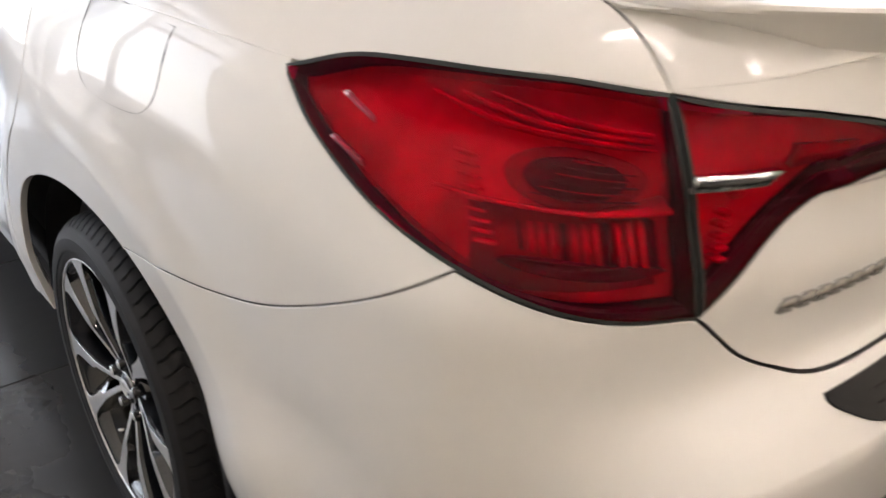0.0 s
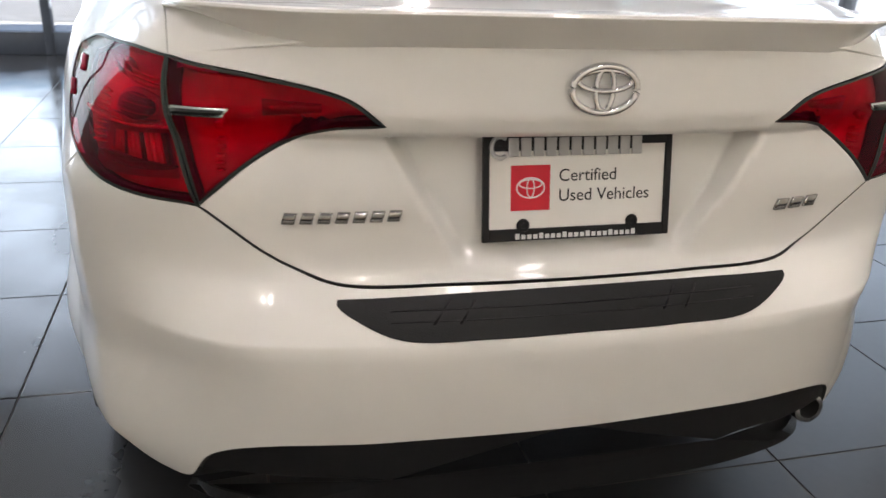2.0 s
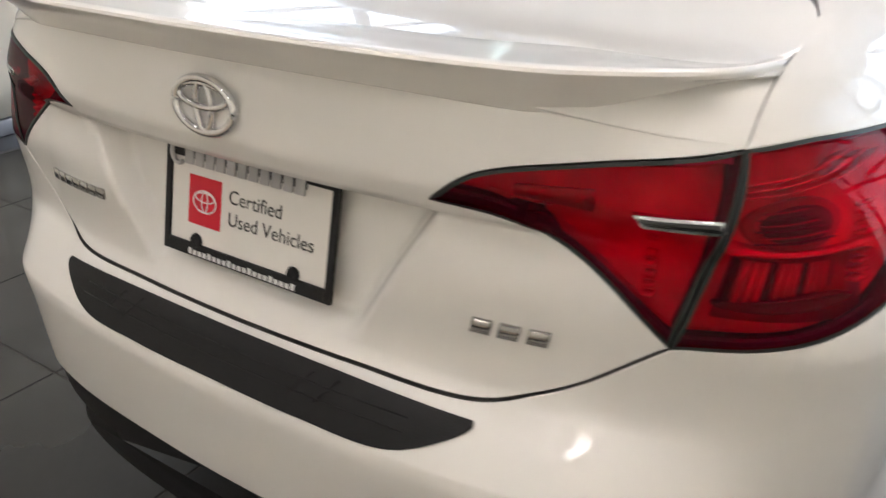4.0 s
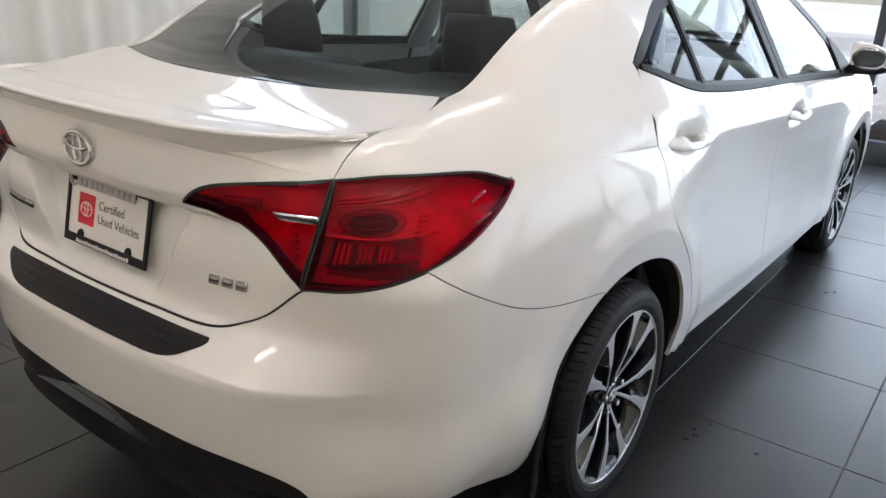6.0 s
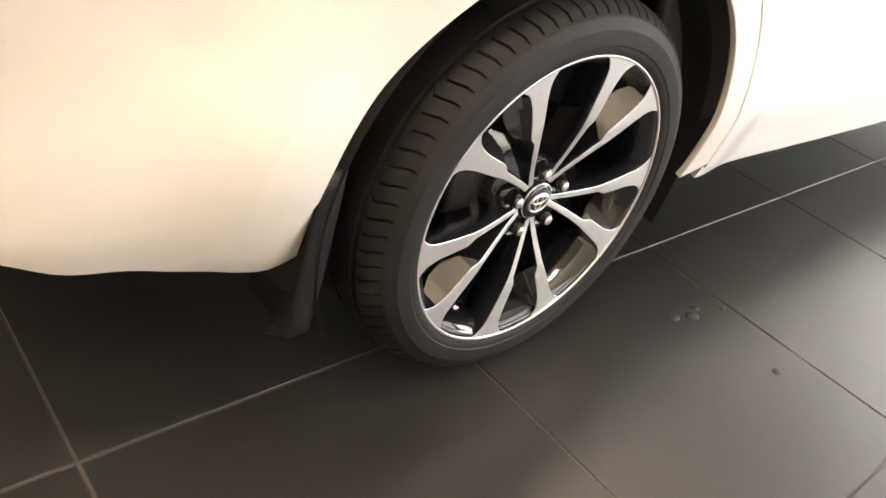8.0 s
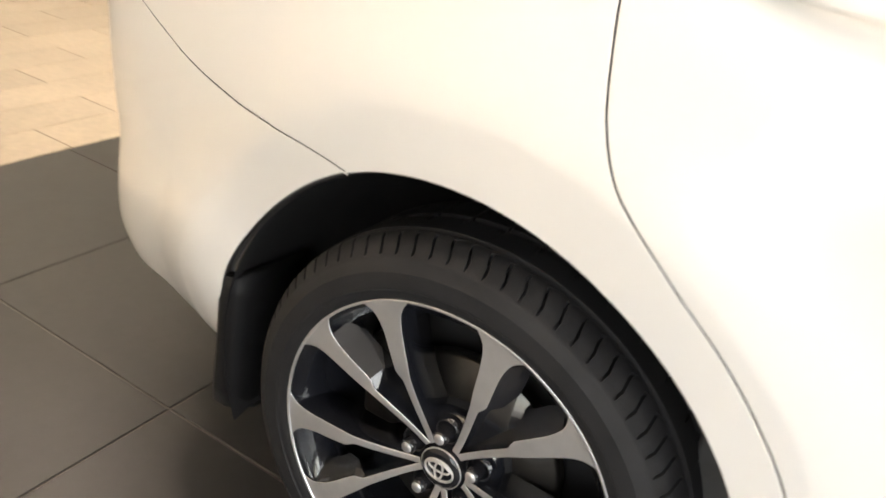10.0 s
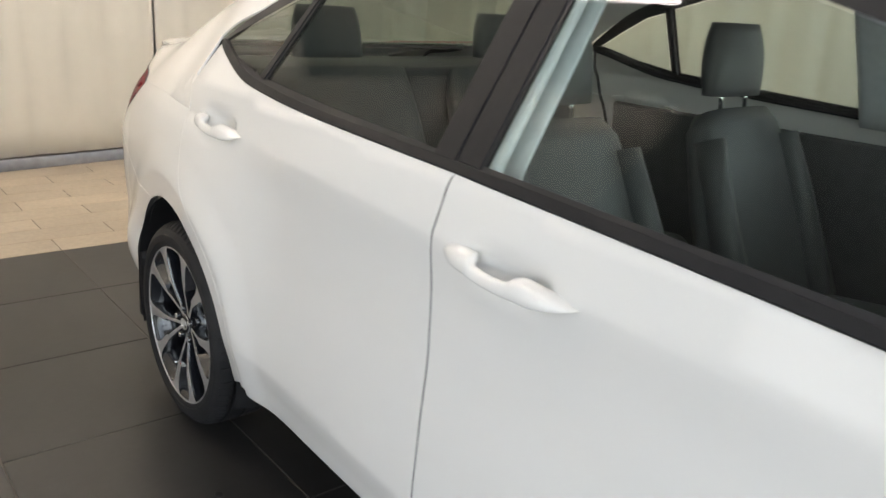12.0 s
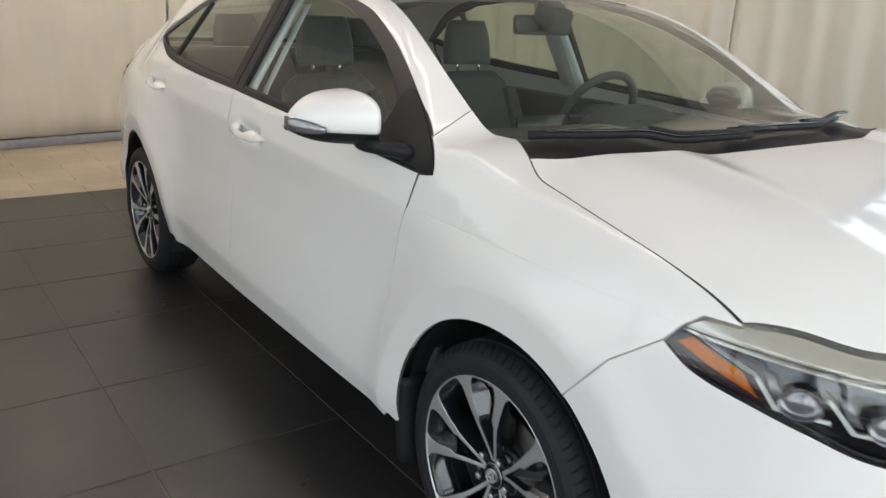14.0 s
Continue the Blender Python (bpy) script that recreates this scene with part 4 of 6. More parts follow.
q_out = [*[over_ring(u, max(z, float(_rz(u)))) for u, z in lamp_top[::-1]], *[(float(_rx(u)), float(_ry(u))) for u in np.linspace(U_OUT + 0.008, u_y(0.1015), 24)]]
wing_top = [(float(_rx(u)), float(_ry(u))) for u in np.linspace(u_y(2.355), u_y(3.134), 20)]
hood_edge = curve2([(0.655, 2.49), (0.70, 2.582), (0.742, 2.670), (0.760, 2.765), (0.779, 2.93), (0.787, 3.075), (0.788, 3.15), (0.788, 3.220)], closed=False)
for mirrored in (False, True):
    c_pillar = [*rail_out, *[(side_x(y, z), y) for y, z in ((0.103, 1.13), (0.086, 1.06), (0.090, 1.01), (0.099, 0.968))], *q_out[::-1], *curve2(quarter_top[::-1], closed=False)[1:], *rail_in[::-1]]
    joint = next(k for k, p in enumerate(rail_out) if p[1] < 2.362)
    c_pillar = [*rail_out[joint:], *c_pillar[len(rail_out):-len(rail_in)], *[p for p in rail_in[::-1] if p[1] < 2.325]]
    panel("body_side_top", top, c_pillar, WHITE, car, "white roof rail and rear pillar", mirror=mirrored, flange=0.0, gap=0, depth=0.006)
    panel("wing_top", top, [*wing_top, (0.806, 3.160), *hood_edge[::-1], *[p for p in rail_in if p[1] > 2.325], *[p for p in rail_in if p[1] < 2.325][:1], *rail_out[:joint + 1][::-1], (side_x(2.376, 0.955) + 0.001, 2.376)], WHITE, car, "white top of the front wing", mirror=mirrored, flange=0.0, gap=0, depth=0.006, step=0.013, creases=[[(x - d, y) for x, y in wing_top[:12]] for d in (0.009, 0.022)])
    a, b = rail_out[joint], next(p for p in rail_in if p[1] < 2.325)
    line = [Vector(top(a[0] + (b[0] - a[0]) * k / 12, a[1] + (b[1] - a[1]) * k / 12)) for k in range(13)]
    part("pillar_joint", tube([Vector((-p.x if mirrored else p.x, p.y, p.z - 0.0004)) for p in line], 0.0011, 6), SEAM, car, "fine joint at the foot of the windscreen pillar")
r_in = [tuple(p) for p in rail_in]
ws_in = [p for p in r_in if p[1] > 1.72]
roof_in = [p for p in r_in if 0.12 < p[1] < 1.70]
rw_in = [p for p in r_in if p[1] < 0.10]
roof = [*roof_in, (0.3, 0.155), (0, 0.165), (-0.3, 0.155), *mir(roof_in[::-1]), (-0.3, 1.745), (0, 1.76), (0.3, 1.745)]
panel("roof", top, roof, WHITE, car, "white roof", seam_mat=SEAM)
ws = [*ws_in, (0.3, 1.755), (0, 1.77), (-0.3, 1.755), *mir(ws_in[::-1]), (-0.64, 2.475), (-0.52, 2.545), (-0.3, 2.60), (0, 2.63), (0.3, 2.60), (0.52, 2.545), (0.64, 2.475)]
panel("windscreen", top, ws, WS_GLASS, car, "clear windscreen", offset=-0.004, flange=0.0, depth=0.004).visible_shadow = False
rw = [*rw_in, (0.3, -0.495), (0, -0.52), (-0.3, -0.495), *mir(rw_in[::-1]), (-0.3, 0.145), (0, 0.155), (0.3, 0.145)]
panel("rear_window", top, rw, REAR_GLASS, car, "dark tinted rear window", offset=-0.004, flange=0.0, depth=0.004)
deck_r = [(0, -0.525), (0.3, -0.50), (0.565, -0.425), *quarter_top, *[(float(_rx(u)), float(_ry(u))) for u in np.linspace(U_TOP - 0.006, 0, 16)]]
deck = curve2([*deck_r, *[(-x, y) for x, y in deck_r[1:-1][::-1]]], sharp=(2, 5, len(deck_r) * 2 - 7, len(deck_r) * 2 - 4))
lip = [(float(np.sign(u) * _rx(abs(u))), float(_ry(abs(u)))) for u in np.linspace(U_TOP - 0.014, -U_TOP + 0.014, 60)]
panel("lid_fold", top, [*[(x * 0.999, y + 0.001) for x, y in lip], *[(x * 0.96, y + 0.03) for x, y in lip[::-1]]], WHITE, car, "white folded edge of the boot lid", offset=-0.007, flange=0, depth=0.003, gap=0)
panel("boot_lid_deck", top, deck, WHITE, car, "white boot lid top", seam_mat=SEAM, seam_where=lambda x, y: y > -0.72, gap=0.0015)
hood_r = [*[p for p in hood_edge if p[1] > 2.59], *curve2([(0.788, 3.220), (0.768, 3.256), (0.742, 3.298), (0.692, 3.38), (0.61, 3.452), (0.46, 3.53), (0.22, 3.59), (0, 3.61)], closed=False)[1:]]
hood_back = curve2([(0, 2.825), (0.2, 2.814), (0.4, 2.780), (0.53, 2.735), (0.63, 2.672), (0.692, 2.602)], closed=False)
hood = [*hood_back, *hood_r, *mir(hood_r[:-1][::-1]), *mir(hood_back[:0:-1])]
panel("bonnet", top, hood, WHITE, car, "white bonnet", seam_mat=SEAM, gap=0.003, step=0.02)
hl_low = curve2([(u_y(3.110), 0.81), (u_y(3.166), 0.775), (u_y(3.273), 0.745), (u_y(3.345), 0.724), (u_y(3.42), 0.70), (U_END - 0.45, 0.69)], closed=False)
nose_r = [(u_y(3.110), 0.81), (u_y(3.016), 0.740), *arch_line(2.72, 0.316, ARCH, 57, -8), (u_y(3.2), 0.26), (U_END - 0.5, 0.25), (U_END, 0.25), (U_END, 0.72), *hl_low[::-1][:-1]]
for mirrored in (False, True):
    panel("front_bumper", flank, nose_r, WHITE, car, "white front bumper", seam_mat=SEAM, mirror=mirrored)
# ---------------------------------------------------------------- tail lamps
def shrink(line, g):
    o = np.array(line)
    area = np.sum(o[:, 0] * np.roll(o[:, 1], -1) - np.roll(o[:, 0], -1) * o[:, 1])
    o = o if area > 0 else o[::-1]
    d = np.roll(o, -3, 0) - np.roll(o, 3, 0)
    n = np.stack([-d[:, 1], d[:, 0]], 1)
    return o + n / (np.linalg.norm(n, axis=1)[:, None] + 1e-12) * g


def block(points, surf, depth0, depth1, mirrored=False):
    """A solid between two depths under a surface, cut to a four-cornered patch."""
    bm = bmesh.new()
    rows = []
    n = 6
    (a, b, c, d) = [np.array(p, float) for p in points]
    for dep in (depth0, depth1):
        q = np.array([(a + (b - a) * i / n) * (1 - j) + (d + (c - d) * i / n) * j for j in (0, 1) for i in range(n + 1)])
        pos = surf(q[:, 0], q[:, 1]) + normals_of(surf, q) * dep
        if mirrored:
            pos = pos * (-1, 1, 1)
        rows.append([bm.verts.new(p) for p in pos])
    f, k = rows
    for i in range(n):
        for r in (f, k):
            bm.faces.new((r[i], r[i + 1], r[n + 2 + i], r[n + 1 + i]))
        bm.faces.new((f[i], f[i + 1], k[i + 1], k[i]))
        bm.faces.new((f[n + 1 + i], f[n + 2 + i], k[n + 2 + i], k[n + 1 + i]))
    for i, j in ((0, n + 1), (n, 2 * n + 1)):
        bm.faces.new((f[i], f[j], k[j], k[i]))
    bmesh.ops.recalc_face_normals(bm, faces=bm.faces[:])
    return bm


def boss(ring, surf, front, back, mirrored):
    """A rounded plug: its outline lies on the surf, its face stands proud of its foot."""
    bm = bmesh.new()
    us, zs = np.array([p[0] for p in ring]), np.array([p[1] for p in ring])
    base, e = surf(us, zs), 1e-3
    du, dz = surf(us + e, zs) - surf(us - e, zs), surf(us, zs + e) - surf(us, zs - e)
    n = np.cross(du, dz)
    n /= np.linalg.norm(n, axis=1)[:, None]
    if n[0][1] > 0:
        n = -n
    sx = -1 if mirrored else 1
    mid = base.mean(axis=0)
    rows = []
    for scale, depth in ((1.0, back), (1.0, front - 0.003), (0.93, front), (0.55, front - 0.004)):
        pts = mid + (base - mid) * scale + n * depth
        rows.append([bm.verts.new((sx * p[0], p[1], p[2])) for p in pts])
    for p, q in zip(rows, rows[1:]):
        for k in range(len(p)):
            bm.faces.new((p[k], p[(k + 1) % len(p)], q[(k + 1) % len(p)], q[k]))
    bm.faces.new(rows[-1])
    bmesh.ops.recalc_face_normals(bm, faces=bm.faces[:])
    return bm


for mirrored in (False, True):
    lamp = panel("tail_lamp", flank, outer, RED_LENS, car, "red wrap-round tail lamp", step=0.02, mirror=mirrored, depth=0.006, flange=0.0)
    lamp.visible_shadow = False
    panel("bezel", flank, outer, SEAL, lamp, "black edge of the lamp", step=0.02, mirror=mirrored, offset=0.0012, depth=0.03, gap=0, holes=[shrink(outer, 0.0042)])
    panel("reflector", flank, shrink(outer, 0.002), RED_BACK, lamp, "red reflector bowl", step=0.02, mirror=mirrored, offset=-0.034, depth=0.004)
    # ledge that parts the upper and lower chambers, the pleated bowls and the side fins
    def at(d, z):
        """d along the lens from its slanting inner edge."""
        return (U_BOT + (U_TOP - U_BOT) * (z - 0.879) / 0.207 + 0.012 + d, z)

    def patch(d0, d1, z0, z1, front, back, mat, name, label="", slope=0.0):
        part(name, block([at(d0, z0), at(d1, z0 + slope), at(d1, z1 + slope), at(d0, z1)], flank, front, back, mirrored), mat, lamp, label)

    patch(0.0, 0.20, 0.986, 0.9892, -0.008, -0.033, RED_BACK, "ledge")
    # lower chamber: bright pleats over a lens-shaped shadow, modelled in near-black red
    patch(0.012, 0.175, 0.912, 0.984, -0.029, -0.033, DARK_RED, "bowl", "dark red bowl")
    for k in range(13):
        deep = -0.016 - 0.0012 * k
        # every fourth pleat takes the shadow red
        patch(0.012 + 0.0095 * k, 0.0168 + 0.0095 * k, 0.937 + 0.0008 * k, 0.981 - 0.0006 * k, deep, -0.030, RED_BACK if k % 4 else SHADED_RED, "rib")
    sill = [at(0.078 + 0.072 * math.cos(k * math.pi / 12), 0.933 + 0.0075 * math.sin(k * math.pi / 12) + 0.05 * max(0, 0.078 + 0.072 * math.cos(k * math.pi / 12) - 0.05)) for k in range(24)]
    part("chamber_shadow", boss(sill, flank, -0.014, -0.030, mirrored), SHADED_RED, lamp, "lens-shaped shadow in near-black red")
    # upper chamber: painted round shadow with thin louvres before it, pleats towards the lid
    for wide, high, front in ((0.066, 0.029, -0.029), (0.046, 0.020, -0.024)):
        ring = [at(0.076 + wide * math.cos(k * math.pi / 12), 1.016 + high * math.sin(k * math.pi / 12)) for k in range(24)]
        part("bulb_shadow", boss(ring, flank, front, front - 0.006, mirrored), DARK_RED if wide > 0.05 else SHADED_RED, lamp, "dark round shadow painted about the bulb")
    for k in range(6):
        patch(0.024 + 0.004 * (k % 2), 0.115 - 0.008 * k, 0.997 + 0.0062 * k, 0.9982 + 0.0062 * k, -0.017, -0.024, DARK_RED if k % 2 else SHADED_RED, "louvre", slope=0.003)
    for k in range(3):
        patch(0.006, 0.15 + 0.03 * k, 1.056 - 0.006 * k, 1.0578 - 0.006 * k, -0.012, -0.03, RED_BACK, "upper_louvre", slope=0.012)
    for k in range(9):
        patch(0.150 + 0.002 * k, 0.168 + 0.002 * k, 0.948 + 0.009 * k, 0.951 + 0.009 * k, -0.016, -0.030, RED_BACK, "side_louvre")
    for z in (0.978, 1.014):
        part("fin", block([(U_OUT - 0.115, z), (U_OUT - 0.075, z + 0.009), (U_OUT - 0.078, z + 0.013), (U_OUT - 0.112, z + 0.005)], flank, 0.005, -0.002, mirrored), DARK_RED, lamp)

    lid = panel("lid_lamp", flank, inner, RED_LENS, car, "red tail lamp on the boot lid", step=0.02, mirror=mirrored, depth=0.006, flange=0.0)
    lid.visible_shadow = False
    panel("bezel", flank, inner, SEAL, lid, "black edge of the lamp", step=0.02, mirror=mirrored, offset=0.0012, depth=0.03, gap=0, holes=[shrink(inner, 0.0038)])
    panel("reflector", flank, shrink(inner, 0.002), RED_BACK, lid, "red reflector bowl", step=0.02, mirror=mirrored, offset=-0.030, depth=0.004)
    part("strip_frame", block([(u_x(0.525), 1.0125), (u_x(0.586), 1.010), (u_x(0.583), 1.024), (u_x(0.515), 1.0255)], flank, 0.0012, -0.01, mirrored), SILVER, lid, "thin silver frame")
    part("strip", block([(u_x(0.526), 1.0155), (u_x(0.583), 1.013), (u_x(0.581), 1.021), (u_x(0.520), 1.0225)], flank, 0.0018, -0.01, mirrored), BLACK_GLOSS, lid, "black strip")
    for k in range(7):
        z = 0.93 + 0.011 * k
        part("louvre", block([(u_x(0.53), z), (U_BOT - 0.02, z), (U_BOT - 0.02, z + 0.004), (u_x(0.53), z + 0.004)], flank, -0.014, -0.03, mirrored), RED_BACK, lid)
    part("bowl", block([(u_x(0.40), 1.012), (u_x(0.48), 1.004), (u_x(0.48), 1.04), (u_x(0.40), 1.034)], flank, -0.022, -0.03, mirrored), DARK_RED, lid)

# ---------------------------------------------------------------- spoiler, pad, badges and number plate
sp_tip_y = pchip([0, 0.24, 0.426, 0.52, 0.575, 0.606], [-0.982, -0.970, -0.925, -0.868, -0.808, -0.715])
sp_tip_z = pchip([0, 0.24, 0.426, 0.56, 0.606], [1.094, 1.093, 1.088, 1.084, 1.079])
bm = bmesh.new()
secs = []
for x in np.concatenate([np.linspace(-0.606, -0.5, 12), np.linspace(-0.48, 0.48, 40), np.linspace(0.5, 0.606, 12)]):
    a = abs(x)
    ty, tz = float(sp_tip_y(a)), float(sp_tip_z(a))
    k = float(sstep(0.612, 0.40, a))
    d = 0.008 + 0.044 * k
    fwd = 0.07 + 0.10 * k
    face = flank(np.linspace(0, U_TOP + 0.12, 160), np.full(160, tz - d + 0.077))
    by = float(np.interp(a, face[:, 0], face[:, 1])) - 0.001
    line = [(by + 0.03, tz - d - 0.008), (by, tz - d - 0.003), (by - 0.003, tz - d - 0.001), (by * 0.5 + ty * 0.5 + 0.003, tz - d * 0.5 - 0.004), (ty + 0.003, tz - 0.008), (ty, tz - 0.004), (ty + 0.0015, tz - 0.0005), (ty + 0.006, tz + 0.0012), (ty + 0.02, tz + 0.0005)]
    for f in (0.3, 0.6, 0.85, 1.0):
        yy = ty + 0.02 + (fwd - 0.02) * f
        dz = float(top(a, yy + 0.03)[2])
        h = tz + 0.0005 + (dz + 0.001 - tz - 0.0005) * (f * f * (3 - 2 * f))
        line.append((yy, h if f < 1 else dz - 0.004))
    secs.append([bm.verts.new((x, y, z)) for y, z in line])
for p, q in zip(secs, secs[1:]):
    for i in range(len(p) - 1):
        bm.faces.new((p[i], q[i], q[i + 1], p[i + 1]))
bmesh.ops.recalc_face_normals(bm, faces=bm.faces[:])
part("lip_spoiler", bm, WHITE, car, "white lip spoiler on the boot lid").data.set_sharp_from_angle(angle=0.7)

pad_line = curve2([(u_x(-0.374), 0.748), (u_x(-0.2), 0.7515), (0, 0.753), (u_x(0.2), 0.7515), (u_x(0.374), 0.748), (u_x(0.375), 0.742), (u_x(0.345), 0.722), (u_x(0.285), 0.698), (u_x(0.15), 0.694), (0, 0.695), (u_x(-0.15), 0.694), (u_x(-0.285), 0.698), (u_x(-0.345), 0.722), (u_x(-0.375), 0.742)], sharp=(0, 4))
pad = panel("step_pad", flank, pad_line, PAD, car, "black ribbed step pad on the bumper", step=0.012, offset=0.004, gap=0, depth=0.005, flange=0)
for z in (0.719, 0.733):
    part("rib", block([(u_x(-0.30), z), (u_x(0.30), z), (u_x(0.30), z + 0.0015), (u_x(-0.30), z + 0.0015)], flank, 0.0048, 0.003), PAD, pad)
for x0 in (-0.24, -0.20, 0.13, 0.17):
    part("rib", block([(u_x(x0), 0.716), (u_x(x0 + 0.004), 0.716), (u_x(x0 + 0.030), 0.744), (u_x(x0 + 0.026), 0.744)], flank, 0.0048, 0.003), PAD, pad)


def ellipse(cx, cz, rx, rz, n=48):
    return [(cx + rx * math.cos(2 * math.pi * k / n), 0, cz + rz * math.sin(2 * math.pi * k / n)) for k in range(n)]


# oval badge of three rings
badge = empty("badge", car, pose(0, -0.931, 0.986, -3, 0, 0))
part("outer_ring", tube(ellipse(0, 0, 0.0505, 0.0332), 0.0060, 10, True), CHROME, badge, "chrome oval ring")
part("cross_ring", tube(ellipse(0, 0.0125, 0.042, 0.0148), 0.0046, 8, True), CHROME, badge, "chrome oval ring")
part("upright_ring", tube(ellipse(0, 0, 0.0138, 0.0303), 0.0046, 8, True), CHROME, badge, "chrome oval ring")


def letter_bars(name, x0, x1, z, h, n, mat, parent, slope=0.0, wide=0.72, slant=0.25, label=""):
    """A row of slanted letter-sized chrome blocks on the lid."""
    word = empty(name, parent)
    w = (x1 - x0) / n
    for k in range(n):
        a = x0 + w * k
        zz = z + slope * k
        b = a + w * wide
        s = h * slant
        part("letter", block([(u_x(a), zz), (u_x(b), zz), (u_x(b + s), zz + h), (u_x(a + s), zz + h)], flank, 0.004, -0.001), mat, word, label)
    return word


letter_bars("model_lettering", -0.456, -0.281, 0.857, 0.017, 7, SHADED_CHROME, car, 0.0012, label="plain chrome letter block with shade in its colour")
letter_bars("trim_lettering", 0.357, 0.455, 0.851, 0.019, 3, SHADED_CHROME, car, 0, label="plain chrome letter block with shade in its colour")

pl_c, pl_t = Vector((0, -0.881, 0.8235)), math.degrees(math.atan2(0.034, 0.157))
plate_m = pose(*pl_c, 90 - pl_t, 0, 0)
plate = part("dealer_plate", box_bm((0.306, 0.152, 0.002), None, 0.0008), PLATE_WHITE, car, "white dealer plate in a black frame", smooth=False)
plate.matrix_basis = plate_m @ Matrix.Translation((0, 0, 0.002))


def on_plate(name, bm, mat, label="", smooth=False):
    return part(name, bm, mat, plate, label, smooth)


def flat_box(x0, x1, y0, y1, h, base=0.001, bev=0.0):
    return box_bm((x1 - x0, y1 - y0, h), Matrix.Translation(((x0 + x1) / 2, (y0 + y1) / 2, base + h / 2)), bev, 2)


on_plate("plate_frame", join([flat_box(-0.158, -0.147, -0.081, 0.083, 0.007, -0.002, 0.0015), flat_box(0.147, 0.158, -0.081, 0.083, 0.007, -0.002, 0.0015),
                              flat_box(-0.1475, 0.1475, 0.066, 0.083, 0.007, -0.002, 0.0015), flat_box(-0.1475, 0.1475, -0.081, -0.062, 0.007, -0.002, 0.0015),
                              flat_box(-0.1475, 0.103, 0.058, 0.067, 0.006, -0.002, 0.001)]), BLACK_PLASTIC, "black plastic frame")
on_plate("emblem_square", flat_box(-0.112, -0.048, -0.034, 0.036, 0.0006), PLATE_RED, "red square")
rings = join([tube([(x - 0.08, z + 0.001, 0.0018) for x, _, z in ellipse(0, 0, 0.0225, 0.0155, 32)], 0.0012, 6, True), tube([(x - 0.08, z + 0.001, 0.0018) for x, _, z in ellipse(0, 0.006, 0.0185, 0.0068, 32)], 0.0010, 6, True),
              tube([(x - 0.08, z + 0.001, 0.0018) for x, _, z in ellipse(0, 0, 0.006, 0.0145, 32)], 0.0010, 6, True)])
on_plate("emblem", rings, PALE, "white oval rings")
# dealer's raised lettering as plain bars, then the printed words
for k in range(11):
    x = -0.118 + 0.0205 * k
    on_plate("letter_bar", flat_box(x, x + 0.0165, 0.050, 0.078, 0.003, 0.004, 0.0008), PALE_GREY, "raised grey letter block")
on_plate("letter_mark", tube([(-0.131 + 0.014 * math.cos(a), 0.064 + 0.016 * math.sin(a), 0.006) for a in np.linspace(0.9, 5.4, 16)], 0.0035, 6), PALE_GREY, "raised grey crescent")
for k in range(21):
    x = -0.105 + 0.0098 * k
    on_plate("letter_bar", flat_box(x, x + 0.0068, -0.078, -0.0712 + (0.002 if k % 4 == 0 else 0), 0.0006, 0.005), PALE, "white letter bar")
for x in (-0.092, 0.092):
    on_plate("screw", join([tube([(x + 0.007 * math.cos(a), -0.057 + 0.007 * math.sin(a), 0.003) for a in np.linspace(0, 2 * math.pi, 16, endpoint=False)], 0.004, 6, True), flat_box(x - 0.006, x + 0.006, -0.063, -0.051, 0.004)]), BLACK_PLASTIC, "black screw cap")


def words(text, size, x, y):
    cu = bpy.data.curves.new("words", "FONT")
    cu.body, cu.size, cu.align_x = text, size, "LEFT"
    cu.extrude = 0.0002
    ob = new("words", cu)
    me = bpy.data.meshes.new_from_object(ob.evaluated_get(bpy.context.evaluated_depsgraph_get()))
    bpy.data.objects.remove(ob)
    bm = bmesh.new()
    bm.from_mesh(me)
    bpy.data.meshes.remove(me)
    bmesh.ops.translate(bm, vec=(x, y, 0.0014), verts=bm.verts[:])
    return bm


on_plate("printed_line", words("Certified", 0.0275, -0.034, 0.010), INK, "black printed words")
on_plate("printed_line", words("Used Vehicles", 0.0275, -0.034, -0.021), INK, "black printed words")

